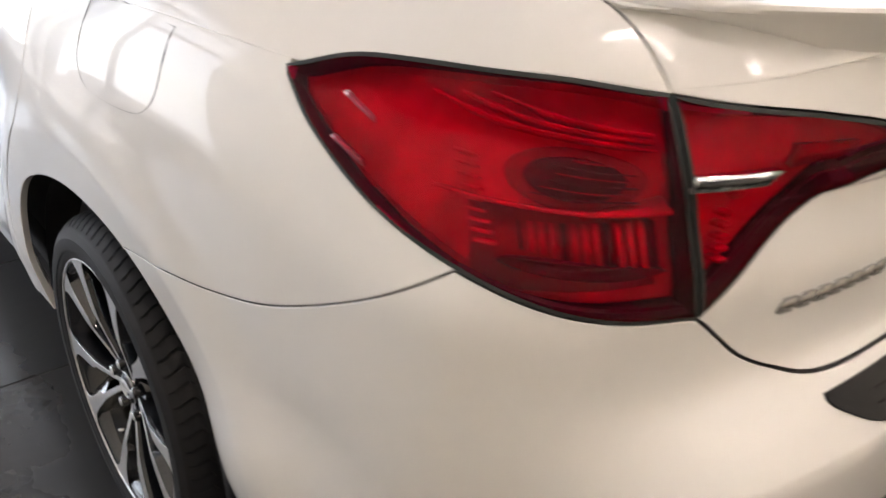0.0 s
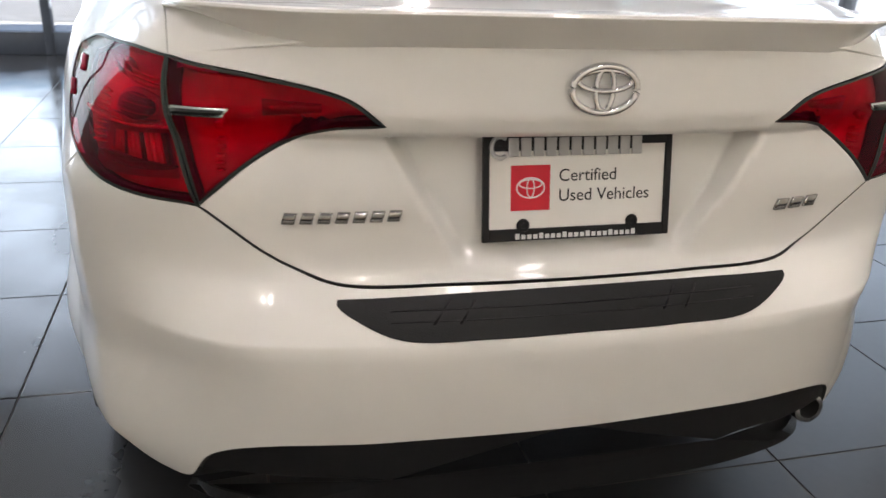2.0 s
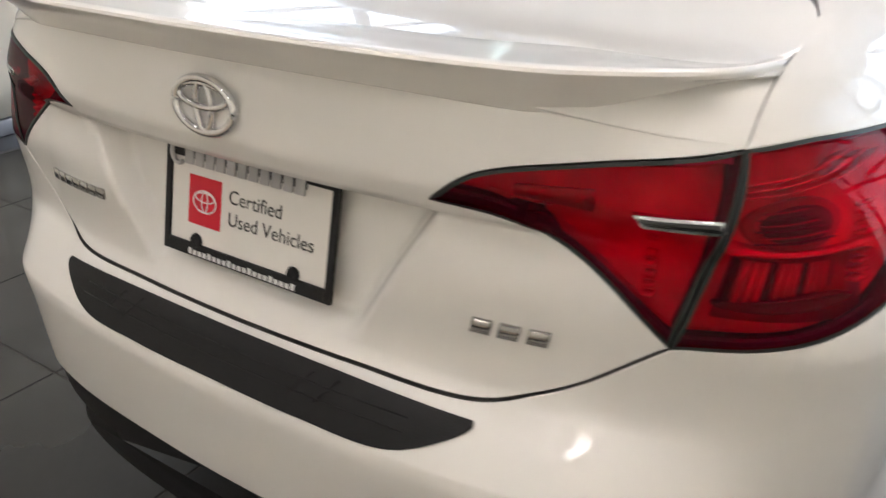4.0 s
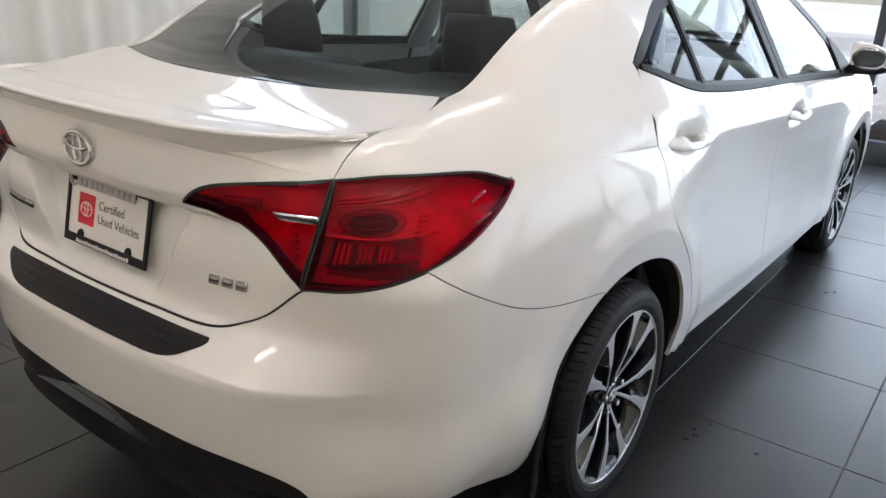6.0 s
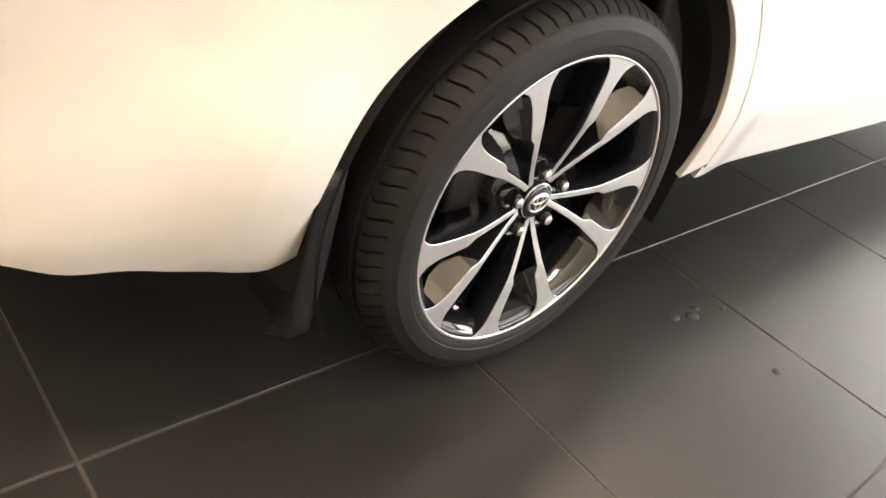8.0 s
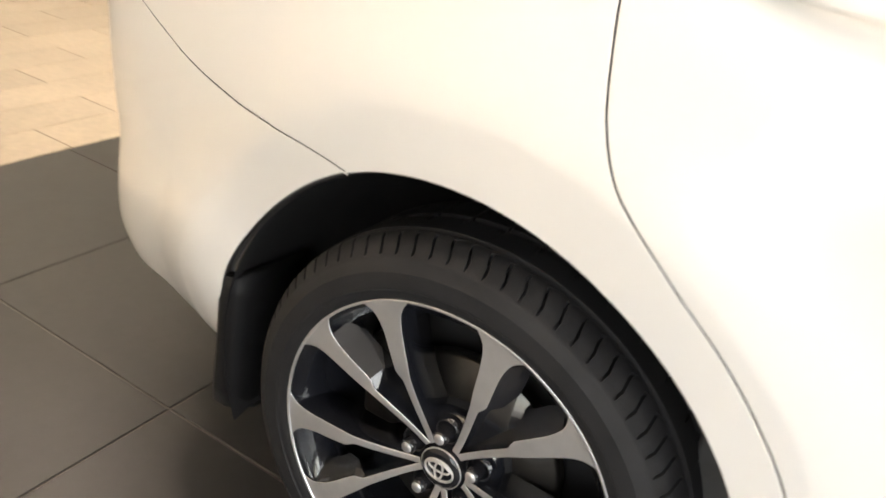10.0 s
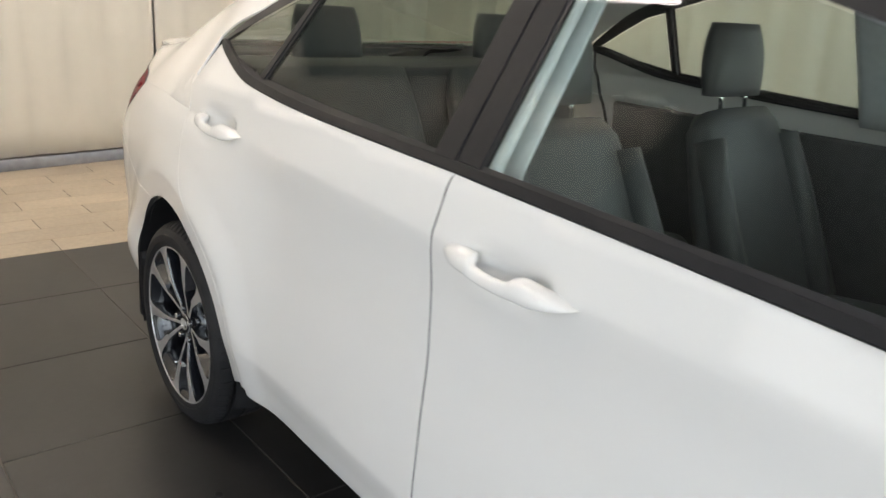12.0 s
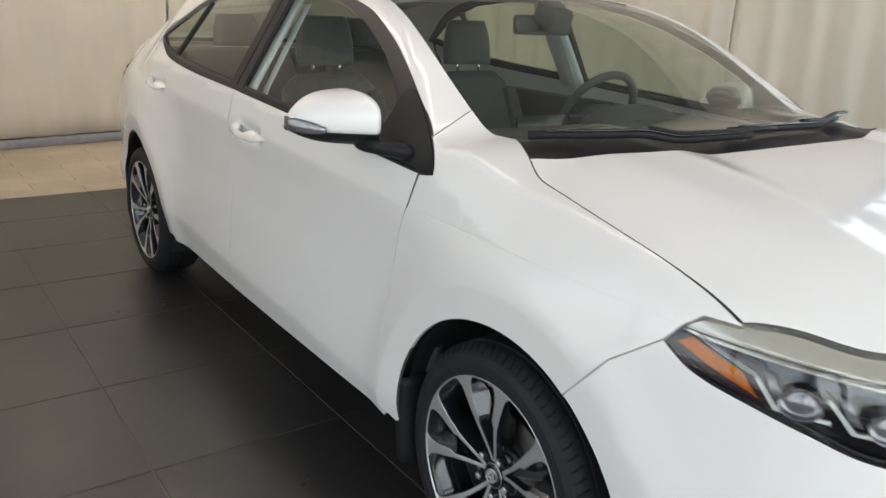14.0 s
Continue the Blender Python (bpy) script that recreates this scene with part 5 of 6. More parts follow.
# ---------------------------------------------------------------- headlamps
hl_up = [(u_y(3.110), 0.81), (u_y(3.131), 0.836), *[(u, float(_rz(u)) + 0.002) for u in np.linspace(u_y(3.136), U_END - 0.45, 16)]]
hl_line = [*hl_low, *hl_up[::-1][:-1]]
hl_crown = [*[(float(_rx(u)), float(_ry(u))) for u in np.linspace(u_y(3.134), U_END - 0.45, 18)], *[p for p in [tuple(q) for q in hood_r[::-1]] if p[1] > 3.2195 and p[0] > 0.40], (0.806, 3.161)]
for mirrored in (False, True):
    lamp = panel("headlamp", flank, hl_line, CLEAR, car, "clear headlamp with amber marker", step=0.02, mirror=mirrored, depth=0.004, flange=0, gap=0.0008)
    lamp.visible_shadow = False
    panel("crown", top, hl_crown, CLEAR, lamp, "clear top of the lamp", step=0.02, mirror=mirrored, depth=0.004, flange=0, gap=0.0008).visible_shadow = False
    panel("bezel", flank, hl_line, BLACK_GLOSS, lamp, "black bezel", step=0.02, mirror=mirrored, offset=-0.003, depth=0.02, holes=[shrink(hl_line, 0.005)])
    panel("backing", flank, hl_line, BLACK_GLOSS, lamp, "black inner housing", step=0.02, mirror=mirrored, offset=-0.05, depth=0.004)
    panel("backing", top, hl_crown, SMOKE, lamp, "pale smoky inner housing", step=0.02, mirror=mirrored, offset=-0.012, depth=0.004)
    # amber marker in a maroon surround, with the fine bright lines of the bowl's edge over it
    am = [(u_y(3.128), 0.813), (u_y(3.19), 0.786), (u_y(3.270), 0.757), (u_y(3.243), 0.795), (u_y(3.152), 0.831)]
    panel("marker_surround", flank, curve2([(u_y(3.112), 0.811), (u_y(3.18), 0.774), (u_y(3.285), 0.738), (u_y(3.262), 0.812), (u_y(3.150), 0.846)], sharp=range(5), step=0.01), MAROON, lamp, "dark maroon surround", step=0.015, mirror=mirrored, offset=-0.016, depth=0.01)
    panel("marker", flank, curve2(am, sharp=range(5), step=0.01), AMBER, lamp, "amber side marker", step=0.015, mirror=mirrored, offset=-0.011, depth=0.008)
    for dz in (0.0, 0.0045):
        part("trim_line", block([(u_y(3.160), 0.832 + dz), (u_y(3.262), 0.792 + dz), (u_y(3.264), 0.7935 + dz), (u_y(3.161), 0.8335 + dz)], flank, -0.008, -0.016, mirrored), SILVER, lamp, "fine bright line")
    # bright bowls, each behind an L-shaped light guide
    for y0, z0 in ((3.292, 0.774), (3.392, 0.762)):
        bowl = [(u_y(y0 + 0.034 + 0.026 * math.cos(k * math.pi / 10)), z0 + 0.006 + 0.020 * math.sin(k * math.pi / 10)) for k in range(20)]
        part("projector", boss(bowl, flank, -0.026, -0.048, mirrored), SMOKED_CLEAR, lamp, "smoky silver lamp bowl")
        part("cheek", block([(u_y(y0 - 0.022), z0 + 0.030), (u_y(y0 - 0.006), z0 + 0.022), (u_y(y0 + 0.014), z0 - 0.016), (u_y(y0 - 0.004), z0 - 0.014)], flank, -0.018, -0.046, mirrored), SMOKED_CLEAR, lamp, "smoky side of the bowl")
        part("light_guide", block([(u_y(y0 - 0.034), z0 + 0.020), (u_y(y0 - 0.029), z0 + 0.021), (u_y(y0 + 0.006), z0 - 0.024), (u_y(y0), z0 - 0.027)], flank, -0.010, -0.02, mirrored), PALE, lamp, "white light guide")
        part("light_guide", block([(u_y(y0), z0 - 0.027), (u_y(y0 + 0.075), z0 - 0.030), (u_y(y0 + 0.075), z0 - 0.0255), (u_y(y0 + 0.004), z0 - 0.0225)], flank, -0.010, -0.02, mirrored), PALE, lamp, "white light guide")
# ---------------------------------------------------------------- handles, mirrors, flaps, cowl
def loft(sections, caps=True):
    """A skin over closed rings of points."""
    bm = bmesh.new()
    rings = [[bm.verts.new(p) for p in s] for s in sections]
    n = len(rings[0])
    for p, q in zip(rings, rings[1:]):
        for k in range(n):
            bm.faces.new((p[k], p[(k + 1) % n], q[(k + 1) % n], q[k]))
    if caps:
        bm.faces.new(rings[0])
        bm.faces.new(rings[-1][::-1])
    bmesh.ops.recalc_face_normals(bm, faces=bm.faces[:])
    return bm


def oval(c, a, b, n=16, power=2.4):
    """A rounded ring about c, spanned by the half-axes a and b."""
    out = []
    for k in range(n):
        t = 2 * math.pi * k / n
        ct, st = math.cos(t), math.sin(t)
        out.append(Vector(c) + Vector(a) * (math.copysign(abs(ct) ** (2 / power), ct)) + Vector(b) * (math.copysign(abs(st) ** (2 / power), st)))
    return out


def flip_x(bm):
    bmesh.ops.scale(bm, vec=(-1, 1, 1), verts=bm.verts[:])
    bmesh.ops.reverse_faces(bm, faces=bm.faces[:])
    return bm


def handle(y0, y1, z0, z1, mirrored):
    """A pull bar between a small rear lobe and a long pointed front lobe."""
    lift = pchip([0, 0.05, 0.14, 0.27, 0.33, 0.5, 0.6, 0.7, 0.86, 0.96, 1.0], [0.003, 0.012, 0.022, 0.026, 0.027, 0.029, 0.029, 0.028, 0.022, 0.010, 0.002])
    high = pchip([0, 0.05, 0.18, 0.265, 0.30, 0.42, 0.57, 0.61, 0.67, 0.85, 0.96, 1.0], [0.003, 0.010, 0.0145, 0.014, 0.001, -0.002, 0.0, 0.009, 0.013, 0.008, 0.003, 0.001])
    low = pchip([0, 0.05, 0.18, 0.3, 0.5, 0.7, 0.86, 0.96, 1.0], [-0.003, -0.011, -0.017, -0.019, -0.021, -0.021, -0.014, -0.005, -0.001])
    deep = pchip([0, 0.08, 0.26, 0.31, 0.57, 0.63, 0.92, 1.0], [0.02, 0.03, 0.03, 0.011, 0.011, 0.03, 0.03, 0.01])
    e0, e1 = flank(u_y(y0 - 0.02), z0), flank(u_y(y1 + 0.02), z1)
    secs = []
    for t in np.linspace(0, 1, 64):
        y, z = y0 + (y1 - y0) * t, z0 + (z1 - z0) * t
        x = float(e0[0] + (e1[0] - e0[0]) * t)
        d, zt, zb = float(deep(t)), float(high(t)), float(low(t))
        secs.append(oval((x + float(lift(t)) - d / 2, y, z + (zt + zb) / 2), (d / 2, 0, -d * 0.10), (-0.003, 0, (zt - zb) / 2), 16, 3.0))
    bm = loft(secs)
    return part("door_handle", flip_x(bm) if mirrored else bm, WHITE, car, "white pull handle over a finger cup")


for mirrored in (False, True):
    handle(0.156, 0.442, 0.963, 0.953, mirrored)
    handle(1.226, 1.516, 0.908, 0.898, mirrored)


def mirror_skin(part_lo, part_hi, grow=0.0):
    """The housing between two shares of its height, lofted from its inner end to its tip."""
    secs = []
    for t in np.linspace(0, 1, 26):
        x = 0.872 + 0.180 * t
        k = max(1 - t ** 5, 0.02) ** 0.55 * (0.80 + 0.20 * min(t / 0.12, 1) ** 0.5)
        yr = 2.098 - 0.040 * t
        depth = (0.165 - 0.055 * t - 0.035 * t ** 2) * k
        zt, zb = 1.124 - 0.024 * t ** 2 - 0.050 * t ** 6, 0.990 + 0.006 * t + 0.022 * t ** 6
        zc, zh = (zt + zb) / 2, (zt - zb) / 2 * (0.35 + 0.65 * k)
        ring = []
        for j in range(21):
            a = -math.pi / 2 + math.pi * j / 20
            c, s = math.cos(a), math.sin(a)
            zz = zc + (zh + grow) * math.copysign(abs(s) ** (2 / 2.9), s)
            ring.append([x, yr + (depth + grow) * abs(c) ** (2 / 2.5), zz])
        lo, hi = zc - zh + 2 * zh * part_lo, zc - zh + 2 * zh * part_hi
        for p in ring:
            p[2] = min(max(p[2], lo), hi)
        ring += [[x, yr, ring[-1][2]], [x, yr, ring[0][2]]]
        secs.append([Vector(p) for p in ring])
    return loft(secs)


def place(bm, mirrored):
    return flip_x(bm) if mirrored else bm


for mirrored in (False, True):
    mirror = part("wing_mirror", place(mirror_skin(0.27, 1.0), mirrored), WHITE, car, "white wing mirror with a turn signal")
    part("lower_cover", place(mirror_skin(0.0, 0.275, 0.003), mirrored), BLACK_PLASTIC, mirror, "black lower cover")
    sig = []
    for t in np.linspace(0, 1, 14):
        x = 0.992 + 0.060 * t
        y = 2.178 - 0.108 * t ** 2.0
        z = 1.034 + 0.006 * t
        h = 0.006 + 0.012 * math.sin(math.pi * min(t * 1.1, 1) * 0.55)
        sig.append(oval((x, y, z), (0.004, 0.004, 0), (0, 0, h), 10))
    part("turn_signal", place(loft(sig), mirrored), SMOKED_CLEAR, mirror, "smoky clear turn signal")
    glass = loft([oval((0.880 + 0.145 * t, 2.0955 - 0.032 * t, 1.060), (0, -0.001, 0), (0, 0, 0.046 * (1 - 0.75 * abs(2 * t - 1) ** 4)), 8) for t in np.linspace(0, 1, 12)])
    part("mirror_glass", place(glass, mirrored), CHROME, mirror, "mirror glass")
    arm = loft([oval((0.84 + 0.07 * t, 2.275 - 0.06 * t, 0.992 + 0.008 * t), (0, 0.06 - 0.008 * t, 0), (0, 0, 0.022 - 0.005 * t), 14, 3) for t in np.linspace(0, 1, 6)])
    part("mirror_foot", place(arm, mirrored), BLACK_PLASTIC, mirror, "black mirror foot")
    if mirrored:
        # the left one is folded back
        mirror.matrix_basis = Matrix.Translation((-0.87, 2.08, -0.02)) @ Matrix.Rotation(radians(84), 4, "Z") @ Matrix.Translation((0.89, -2.15, 0))
    sail = curve2([(2.13, 0.985), (2.36, 0.963), (2.406, 0.953), (2.425, 0.962), (2.410, 0.984), (2.366, 1.022), (2.304, 1.067), (2.186, 1.130), (2.16, 1.125), (2.148, 1.05)], sharp=(0,))
    panel("sail_panel", side, sail, BLACK_PLASTIC, car, "black corner panel at the mirror", offset=0.003, mirror=mirrored, flange=0)
    belt_strip = [*curve2([(0.13, 1.144), (0.16, 1.135), (0.36, 1.079), (0.5, 1.062), (0.7, 1.047), (1.195, 1.024), (1.8, 0.991), (2.14, 0.970)], closed=False), *curve2([(2.14, 0.985), (1.8, 1.007), (1.195, 1.040), (0.7, 1.063), (0.5, 1.079), (0.37, 1.096), (0.17, 1.149), (0.135, 1.157)], closed=False)]
    panel("belt_moulding", side, belt_strip, BLACK_PLASTIC, car, "black belt moulding under the windows", offset=0.004, mirror=mirrored, flange=0, gap=0, step=0.02)
    for y0, y1, w in ((1.137, 1.196, "b"), (1.20, 1.258, "b")):
        panel("pillar_cover", side, curve2([(y0, 1.04), (y1, 1.036), (y1 + 0.004, 1.366), (y0 + 0.002, 1.368)], sharp=range(4)), BLACK_PLASTIC, car, "black pillar cover", offset=0.001, mirror=mirrored, flange=0)
    panel("pillar_cover", side, curve2([(0.443, 1.09), (0.468, 1.087), (0.51, 1.31), (0.484, 1.31)], sharp=range(4)), BLACK_PLASTIC, car, "black window divider", offset=0.001, mirror=mirrored, flange=0)


def mud_flap(y, z_top, z_bot, x0, x1, lean_back, mirrored):
    secs = []
    for t in np.linspace(0, 1, 10):
        z = z_top + (z_bot - z_top) * t
        yy = y - lean_back * t ** 1.3
        w = 1 if t < 0.85 else math.sqrt(max(1 - ((t - 0.85) / 0.155) ** 2, 0.05))
        xc, xh = (x0 + x1) / 2, (x1 - x0) / 2
        secs.append([Vector((xc + xh * a * (w if a > 0 else 1), yy + b, z)) for a, b in ((-1, -0.004), (0, -0.005), (0.55, -0.012), (0.85, -0.028), (0.97, -0.036), (1.0, -0.030), (1.0, -0.008), (0.93, 0.003), (0.5, 0.006), (-1, 0.006))])
    part("mud_flap", place(loft(secs), mirrored), BLACK_PLASTIC, car, "black moulded mud flap")


for mirrored in (False, True):
    mud_flap(-0.358, 0.436, 0.172, 0.70, 0.842, 0.022, mirrored)
    mud_flap(2.352, 0.412, 0.145, 0.70, 0.868, -0.02, mirrored)

# exhaust tip
bm = lathe([(0.022, 0.10), (0.0305, 0.10), (0.032, 0.095), (0.030, 0.0), (0.029, -0.1)], 32)
tip = part("exhaust_tip", bm, CHROME, car, "bright exhaust tip")
tip.matrix_basis = pose(0.563, -0.772, 0.328, 0, -4, -90)
part("bore", lathe([(0.0, 0.06), (0.022, 0.06), (0.022, 0.1)], 24), DARK, tip)

# fuel flap on the left flank
flap_low = curve2([(u_y(-0.070), 0.978), (u_y(-0.066), 0.898), (u_y(-0.092), 0.872), (u_y(-0.17), 0.866), (u_y(-0.232), 0.881), (u_y(-0.258), 0.912), (u_y(-0.268), 0.995)], closed=False)
flap_line = [*flap_low, (u_y(-0.15), 0.99)]
panel("fuel_flap_seam", flank, flap_line, DARK, car, "dark seam of the fuel flap", mirror=True, offset=0.0005, flange=0, depth=0.002, step=0.02, holes=[shrink(flap_line, 0.003)])

# cowl and wipers
cowl = [(0, 2.829), (0.2, 2.818), (0.4, 2.784), (0.53, 2.739), (0.634, 2.676), (0.697, 2.606), (0.70, 2.565), (0.662, 2.482), (0.642, 2.47), (0.52, 2.54), (0.3, 2.594), (0, 2.624)]
cowl = curve2([*cowl, *[(-x, y) for x, y in cowl[1:-1][::-1]]], sharp=range(22), step=0.03)
panel("cowl", top, cowl, COWL, car, "black plastic cowl below the windscreen", offset=-0.012, flange=0.004)

def over(x, y, h):
    p = top(x, y)
    return Vector((x, y, float(p[2]) + h))


for pts in (((0.02, 2.735), (0.16, 2.725), (0.34, 2.685), (0.52, 2.60), (0.635, 2.505)), ((-0.60, 2.585), (-0.42, 2.655), (-0.2, 2.685), (0.02, 2.69), (0.12, 2.685))):
    line = [over(x, y, 0.010) for x, y in curve2(pts, closed=False, step=0.03)]
    n = len(line)
    arm = part("wiper", tube([p + Vector((0, 0.016 * (1 - k / n), 0.016)) for k, p in enumerate(line[:int(n * 0.62)])], 0.009, 8, flat=0.55), BLACK_PLASTIC, car, "black windscreen wiper")
    part("blade", tube(line[2:], 0.007, 6, flat=1.7), RUBBER, arm, "black wiper blade")
    part("blade_spoiler", tube([p + Vector((0, 0.007, 0.010)) for p in line[3:-1]], 0.006, 6, flat=0.7), BLACK_GLOSS, arm, "glossy back of the wiper blade")

# wheel housings and underside
for ay in (-0.004, 2.72):
    for s in (1, -1):
        bm = bmesh.new()
        rows = []
        for x in (0.845, 0.80, 0.55, 0.50):
            rows.append([bm.verts.new((s * x, ay + (0.389 if x < 0.84 else 0.377) * math.cos(a) * (0.2 if x < 0.52 else 1), 0.32 + (0.389 if x < 0.84 else 0.377) * math.sin(a) * (0.2 if x < 0.52 else 1))) for a in np.linspace(-0.35, math.pi + 0.35, 40)])
        for p, q in zip(rows, rows[1:]):
            for i in range(39):
                bm.faces.new((p[i], p[i + 1], q[i + 1], q[i]))
        part("wheel_arch_liner", bm, DARK, car, "black wheel arch liner")
part("underbody", box_bm((1.1, 3.8, 0.10), Matrix.Translation((0, 1.5, 0.27)), 0.02), DARK, car, "dark underbody")
part("floor_pan", box_bm((1.56, 1.75, 0.04), Matrix.Translation((0, 1.36, 0.24)), 0.01), DARK, car, "dark floor pan")
# ---------------------------------------------------------------- cabin
def cushion(size, m, bevel, mat, name, parent, label=""):
    bm = box_bm(size, None, bevel, 4)
    for v in bm.verts:
        # a gentle crown
        v.co.z += 0.012 * (1 - (2 * v.co.x / size[0]) ** 2) * (1 if v.co.z > 0 else 0)
    bmesh.ops.transform(bm, matrix=m, verts=bm.verts[:])
    return part(name, bm, mat, parent, label)


def front_seat(x):
    seat = empty("front_seat", car, pose(x, 1.30, 0.30))
    tagged(seat, "charcoal leather front seat with headrest")
    cushion((0.50, 0.52, 0.17), pose(0, 0.08, 0.18, 6), 0.05, LEATHER, "seat_cushion", seat)
    back = []
    for t in np.linspace(0, 1, 14):
        z = 0.22 + 0.52 * t
        y = -0.14 - 0.20 * t
        w = 0.245 - 0.055 * max(t - 0.55, 0) / 0.45 - 0.04 * max(t - 0.93, 0) / 0.07
        back.append(oval((0, y, z), (w, 0, 0), (0, 0.055 - 0.015 * t, 0.02), 24, 3.2))
    part("backrest", loft(back), LEATHER, seat)
    for s in (-1, 1):
        bol = [oval((s * (0.205 - 0.05 * max(t - 0.6, 0)), -0.09 - 0.19 * t, 0.24 + 0.44 * t), (0.045 - 0.015 * t, 0, 0), (0, 0.04, 0.015), 12) for t in np.linspace(0, 1, 8)]
        part("bolster", loft(bol), LEATHER, seat)
        part("headrest_post", tube([(s * 0.06, -0.335, 0.72), (s * 0.06, -0.35, 0.84)], 0.006), CHROME, seat, "chrome post")
    head = [oval((0, -0.35 - 0.02 * t, 0.785 + 0.19 * t), (0.125 - 0.03 * t ** 3, 0, 0), (0, 0.045 - 0.012 * abs(2 * t - 1) ** 2, 0), 20, 2.8) for t in np.linspace(0, 1, 9)]
    part("headrest", loft(head), LEATHER, seat)


front_seat(0.36)
front_seat(-0.36)
bench = tagged(empty("rear_bench", car, pose(0, 0.35, 0.3)), "charcoal leather rear bench with headrests")
cushion((1.26, 0.50, 0.2), pose(0, 0.16, 0.17, 5), 0.06, LEATHER, "seat_cushion", bench)
for x in (-0.36, 0.36):
    back = [oval((x, -0.10 - 0.22 * t, 0.26 + 0.50 * t), (0.29 - 0.03 * t ** 4, 0, 0), (0, 0.06, 0.02), 24, 3.4) for t in np.linspace(0, 1, 10)]
    part("backrest", loft(back), LEATHER, bench)
    head = [oval((x, -0.345 - 0.02 * t, 0.80 + 0.15 * t), (0.12 - 0.025 * t ** 3, 0, 0), (0, 0.04, 0), 18, 2.8) for t in np.linspace(0, 1, 7)]
    part("headrest", loft(head), LEATHER, bench)
part("rear_shelf", box_bm((1.25, 0.42, 0.03), Matrix.Translation((0, -0.17, 1.055)), 0.01), TRIM, car, "dark rear parcel shelf")
part("shelf_front", box_bm((1.3, 0.03, 0.5), Matrix.Translation((0, 0.02, 0.8)), 0.01), TRIM, car, "dark seat bulkhead")

# dashboard, console and wheel
dash = [oval((x, 2.17 - 0.10 * (x / 0.7) ** 2, 0.87), (0, 0.30, 0), (0, 0, 0.115 - 0.015 * (x / 0.7) ** 4), 28, 2.6) for x in np.linspace(-0.71, 0.71, 20)]
dashboard = part("dashboard", loft(dash), TRIM, car, "dark soft dashboard")
hood_bm = loft([oval((-0.36 + x, 1.96, 0.955), (0, 0.10, 0), (0, 0, 0.07 * math.sqrt(max(1 - (x / 0.19) ** 2, 0.03))), 16) for x in np.linspace(-0.185, 0.185, 12)])
part("instrument_hood", hood_bm, TRIM, dashboard, "dark instrument hood")
part("screen", box_bm((0.24, 0.02, 0.13), pose(0.0, 1.885, 0.925, 15, 0, 0), 0.006), BLACK_GLOSS, dashboard, "black dashboard screen")
part("console", box_bm((0.22, 0.95, 0.22), pose(0, 1.55, 0.50), 0.03), TRIM, car, "dark centre console")
wheel_m = pose(-0.36, 1.77, 0.95, 65, 0, 0)
sw = part("steering_wheel", tube([(0.185 * math.cos(a), 0.185 * math.sin(a), 0) for a in np.linspace(0, 2 * math.pi, 40, endpoint=False)], 0.016, 10, True), LEATHER, car, "dark steering wheel")
sw.matrix_basis = wheel_m
part("spokes", join([box_bm((0.34, 0.035, 0.02), None, 0.006), box_bm((0.035, 0.17, 0.02), Matrix.Translation((0, -0.09, 0)), 0.006), box_bm((0.14, 0.11, 0.045), None, 0.02)]), TRIM, sw, "dark steering wheel hub")
mir_in = part("rear_view_mirror", box_bm((0.25, 0.03, 0.065), pose(0, 1.83, 1.285, 8, 0, 0), 0.014, 3), TRIM, car, "black rear-view mirror")
part("mirror_stalk", box_bm((0.10, 0.10, 0.08), pose(0, 1.88, 1.315, -28, 0, 0), 0.02, 2), TRIM, mir_in, "black sensor housing")

# door cards, pillars and lining
for s in (1, -1):
    part("door_card", box_bm((0.03, 2.1, 0.62), pose(s * 0.745, 1.32, 0.66, 0, -s * 6, 0), 0.01), TRIM, car, "dark door lining")
    sec = []
    for z in np.linspace(1.0, 1.39, 10):
        c = Vector((s * (side_x(1.2, z) - 0.045), 1.19, z))
        sec.append(oval(c, (0.018, 0, 0), (0, 0.075 - 0.02 * (z - 1), 0), 12, 3))
    part("pillar_lining", loft(sec), PILLAR_TRIM, car, "pale grey pillar lining")
    strap = [Vector((s * (side_x(1.21, z) - 0.085 - 0.04 * (1.3 - z)), 1.245, z)) for z in np.linspace(0.985, 1.32, 8)]
    part("seat_belt", loft([oval(c, (0.0015, 0, 0), (0, 0.024, 0), 8, 3) for c in strap]), PILLAR_TRIM, car, "pale grey seat belt")
panel("headliner", top, shrink(curve2([*roof_in[::6], (0.3, 0.17), (0, 0.18), (-0.3, 0.17), *mir(roof_in[::-6]), (-0.3, 1.70), (0, 1.72), (0.3, 1.70)], sharp=range(99), step=0.05), 0.01), LINER, car, "grey headliner", offset=-0.035, depth=0.01, step=0.06)
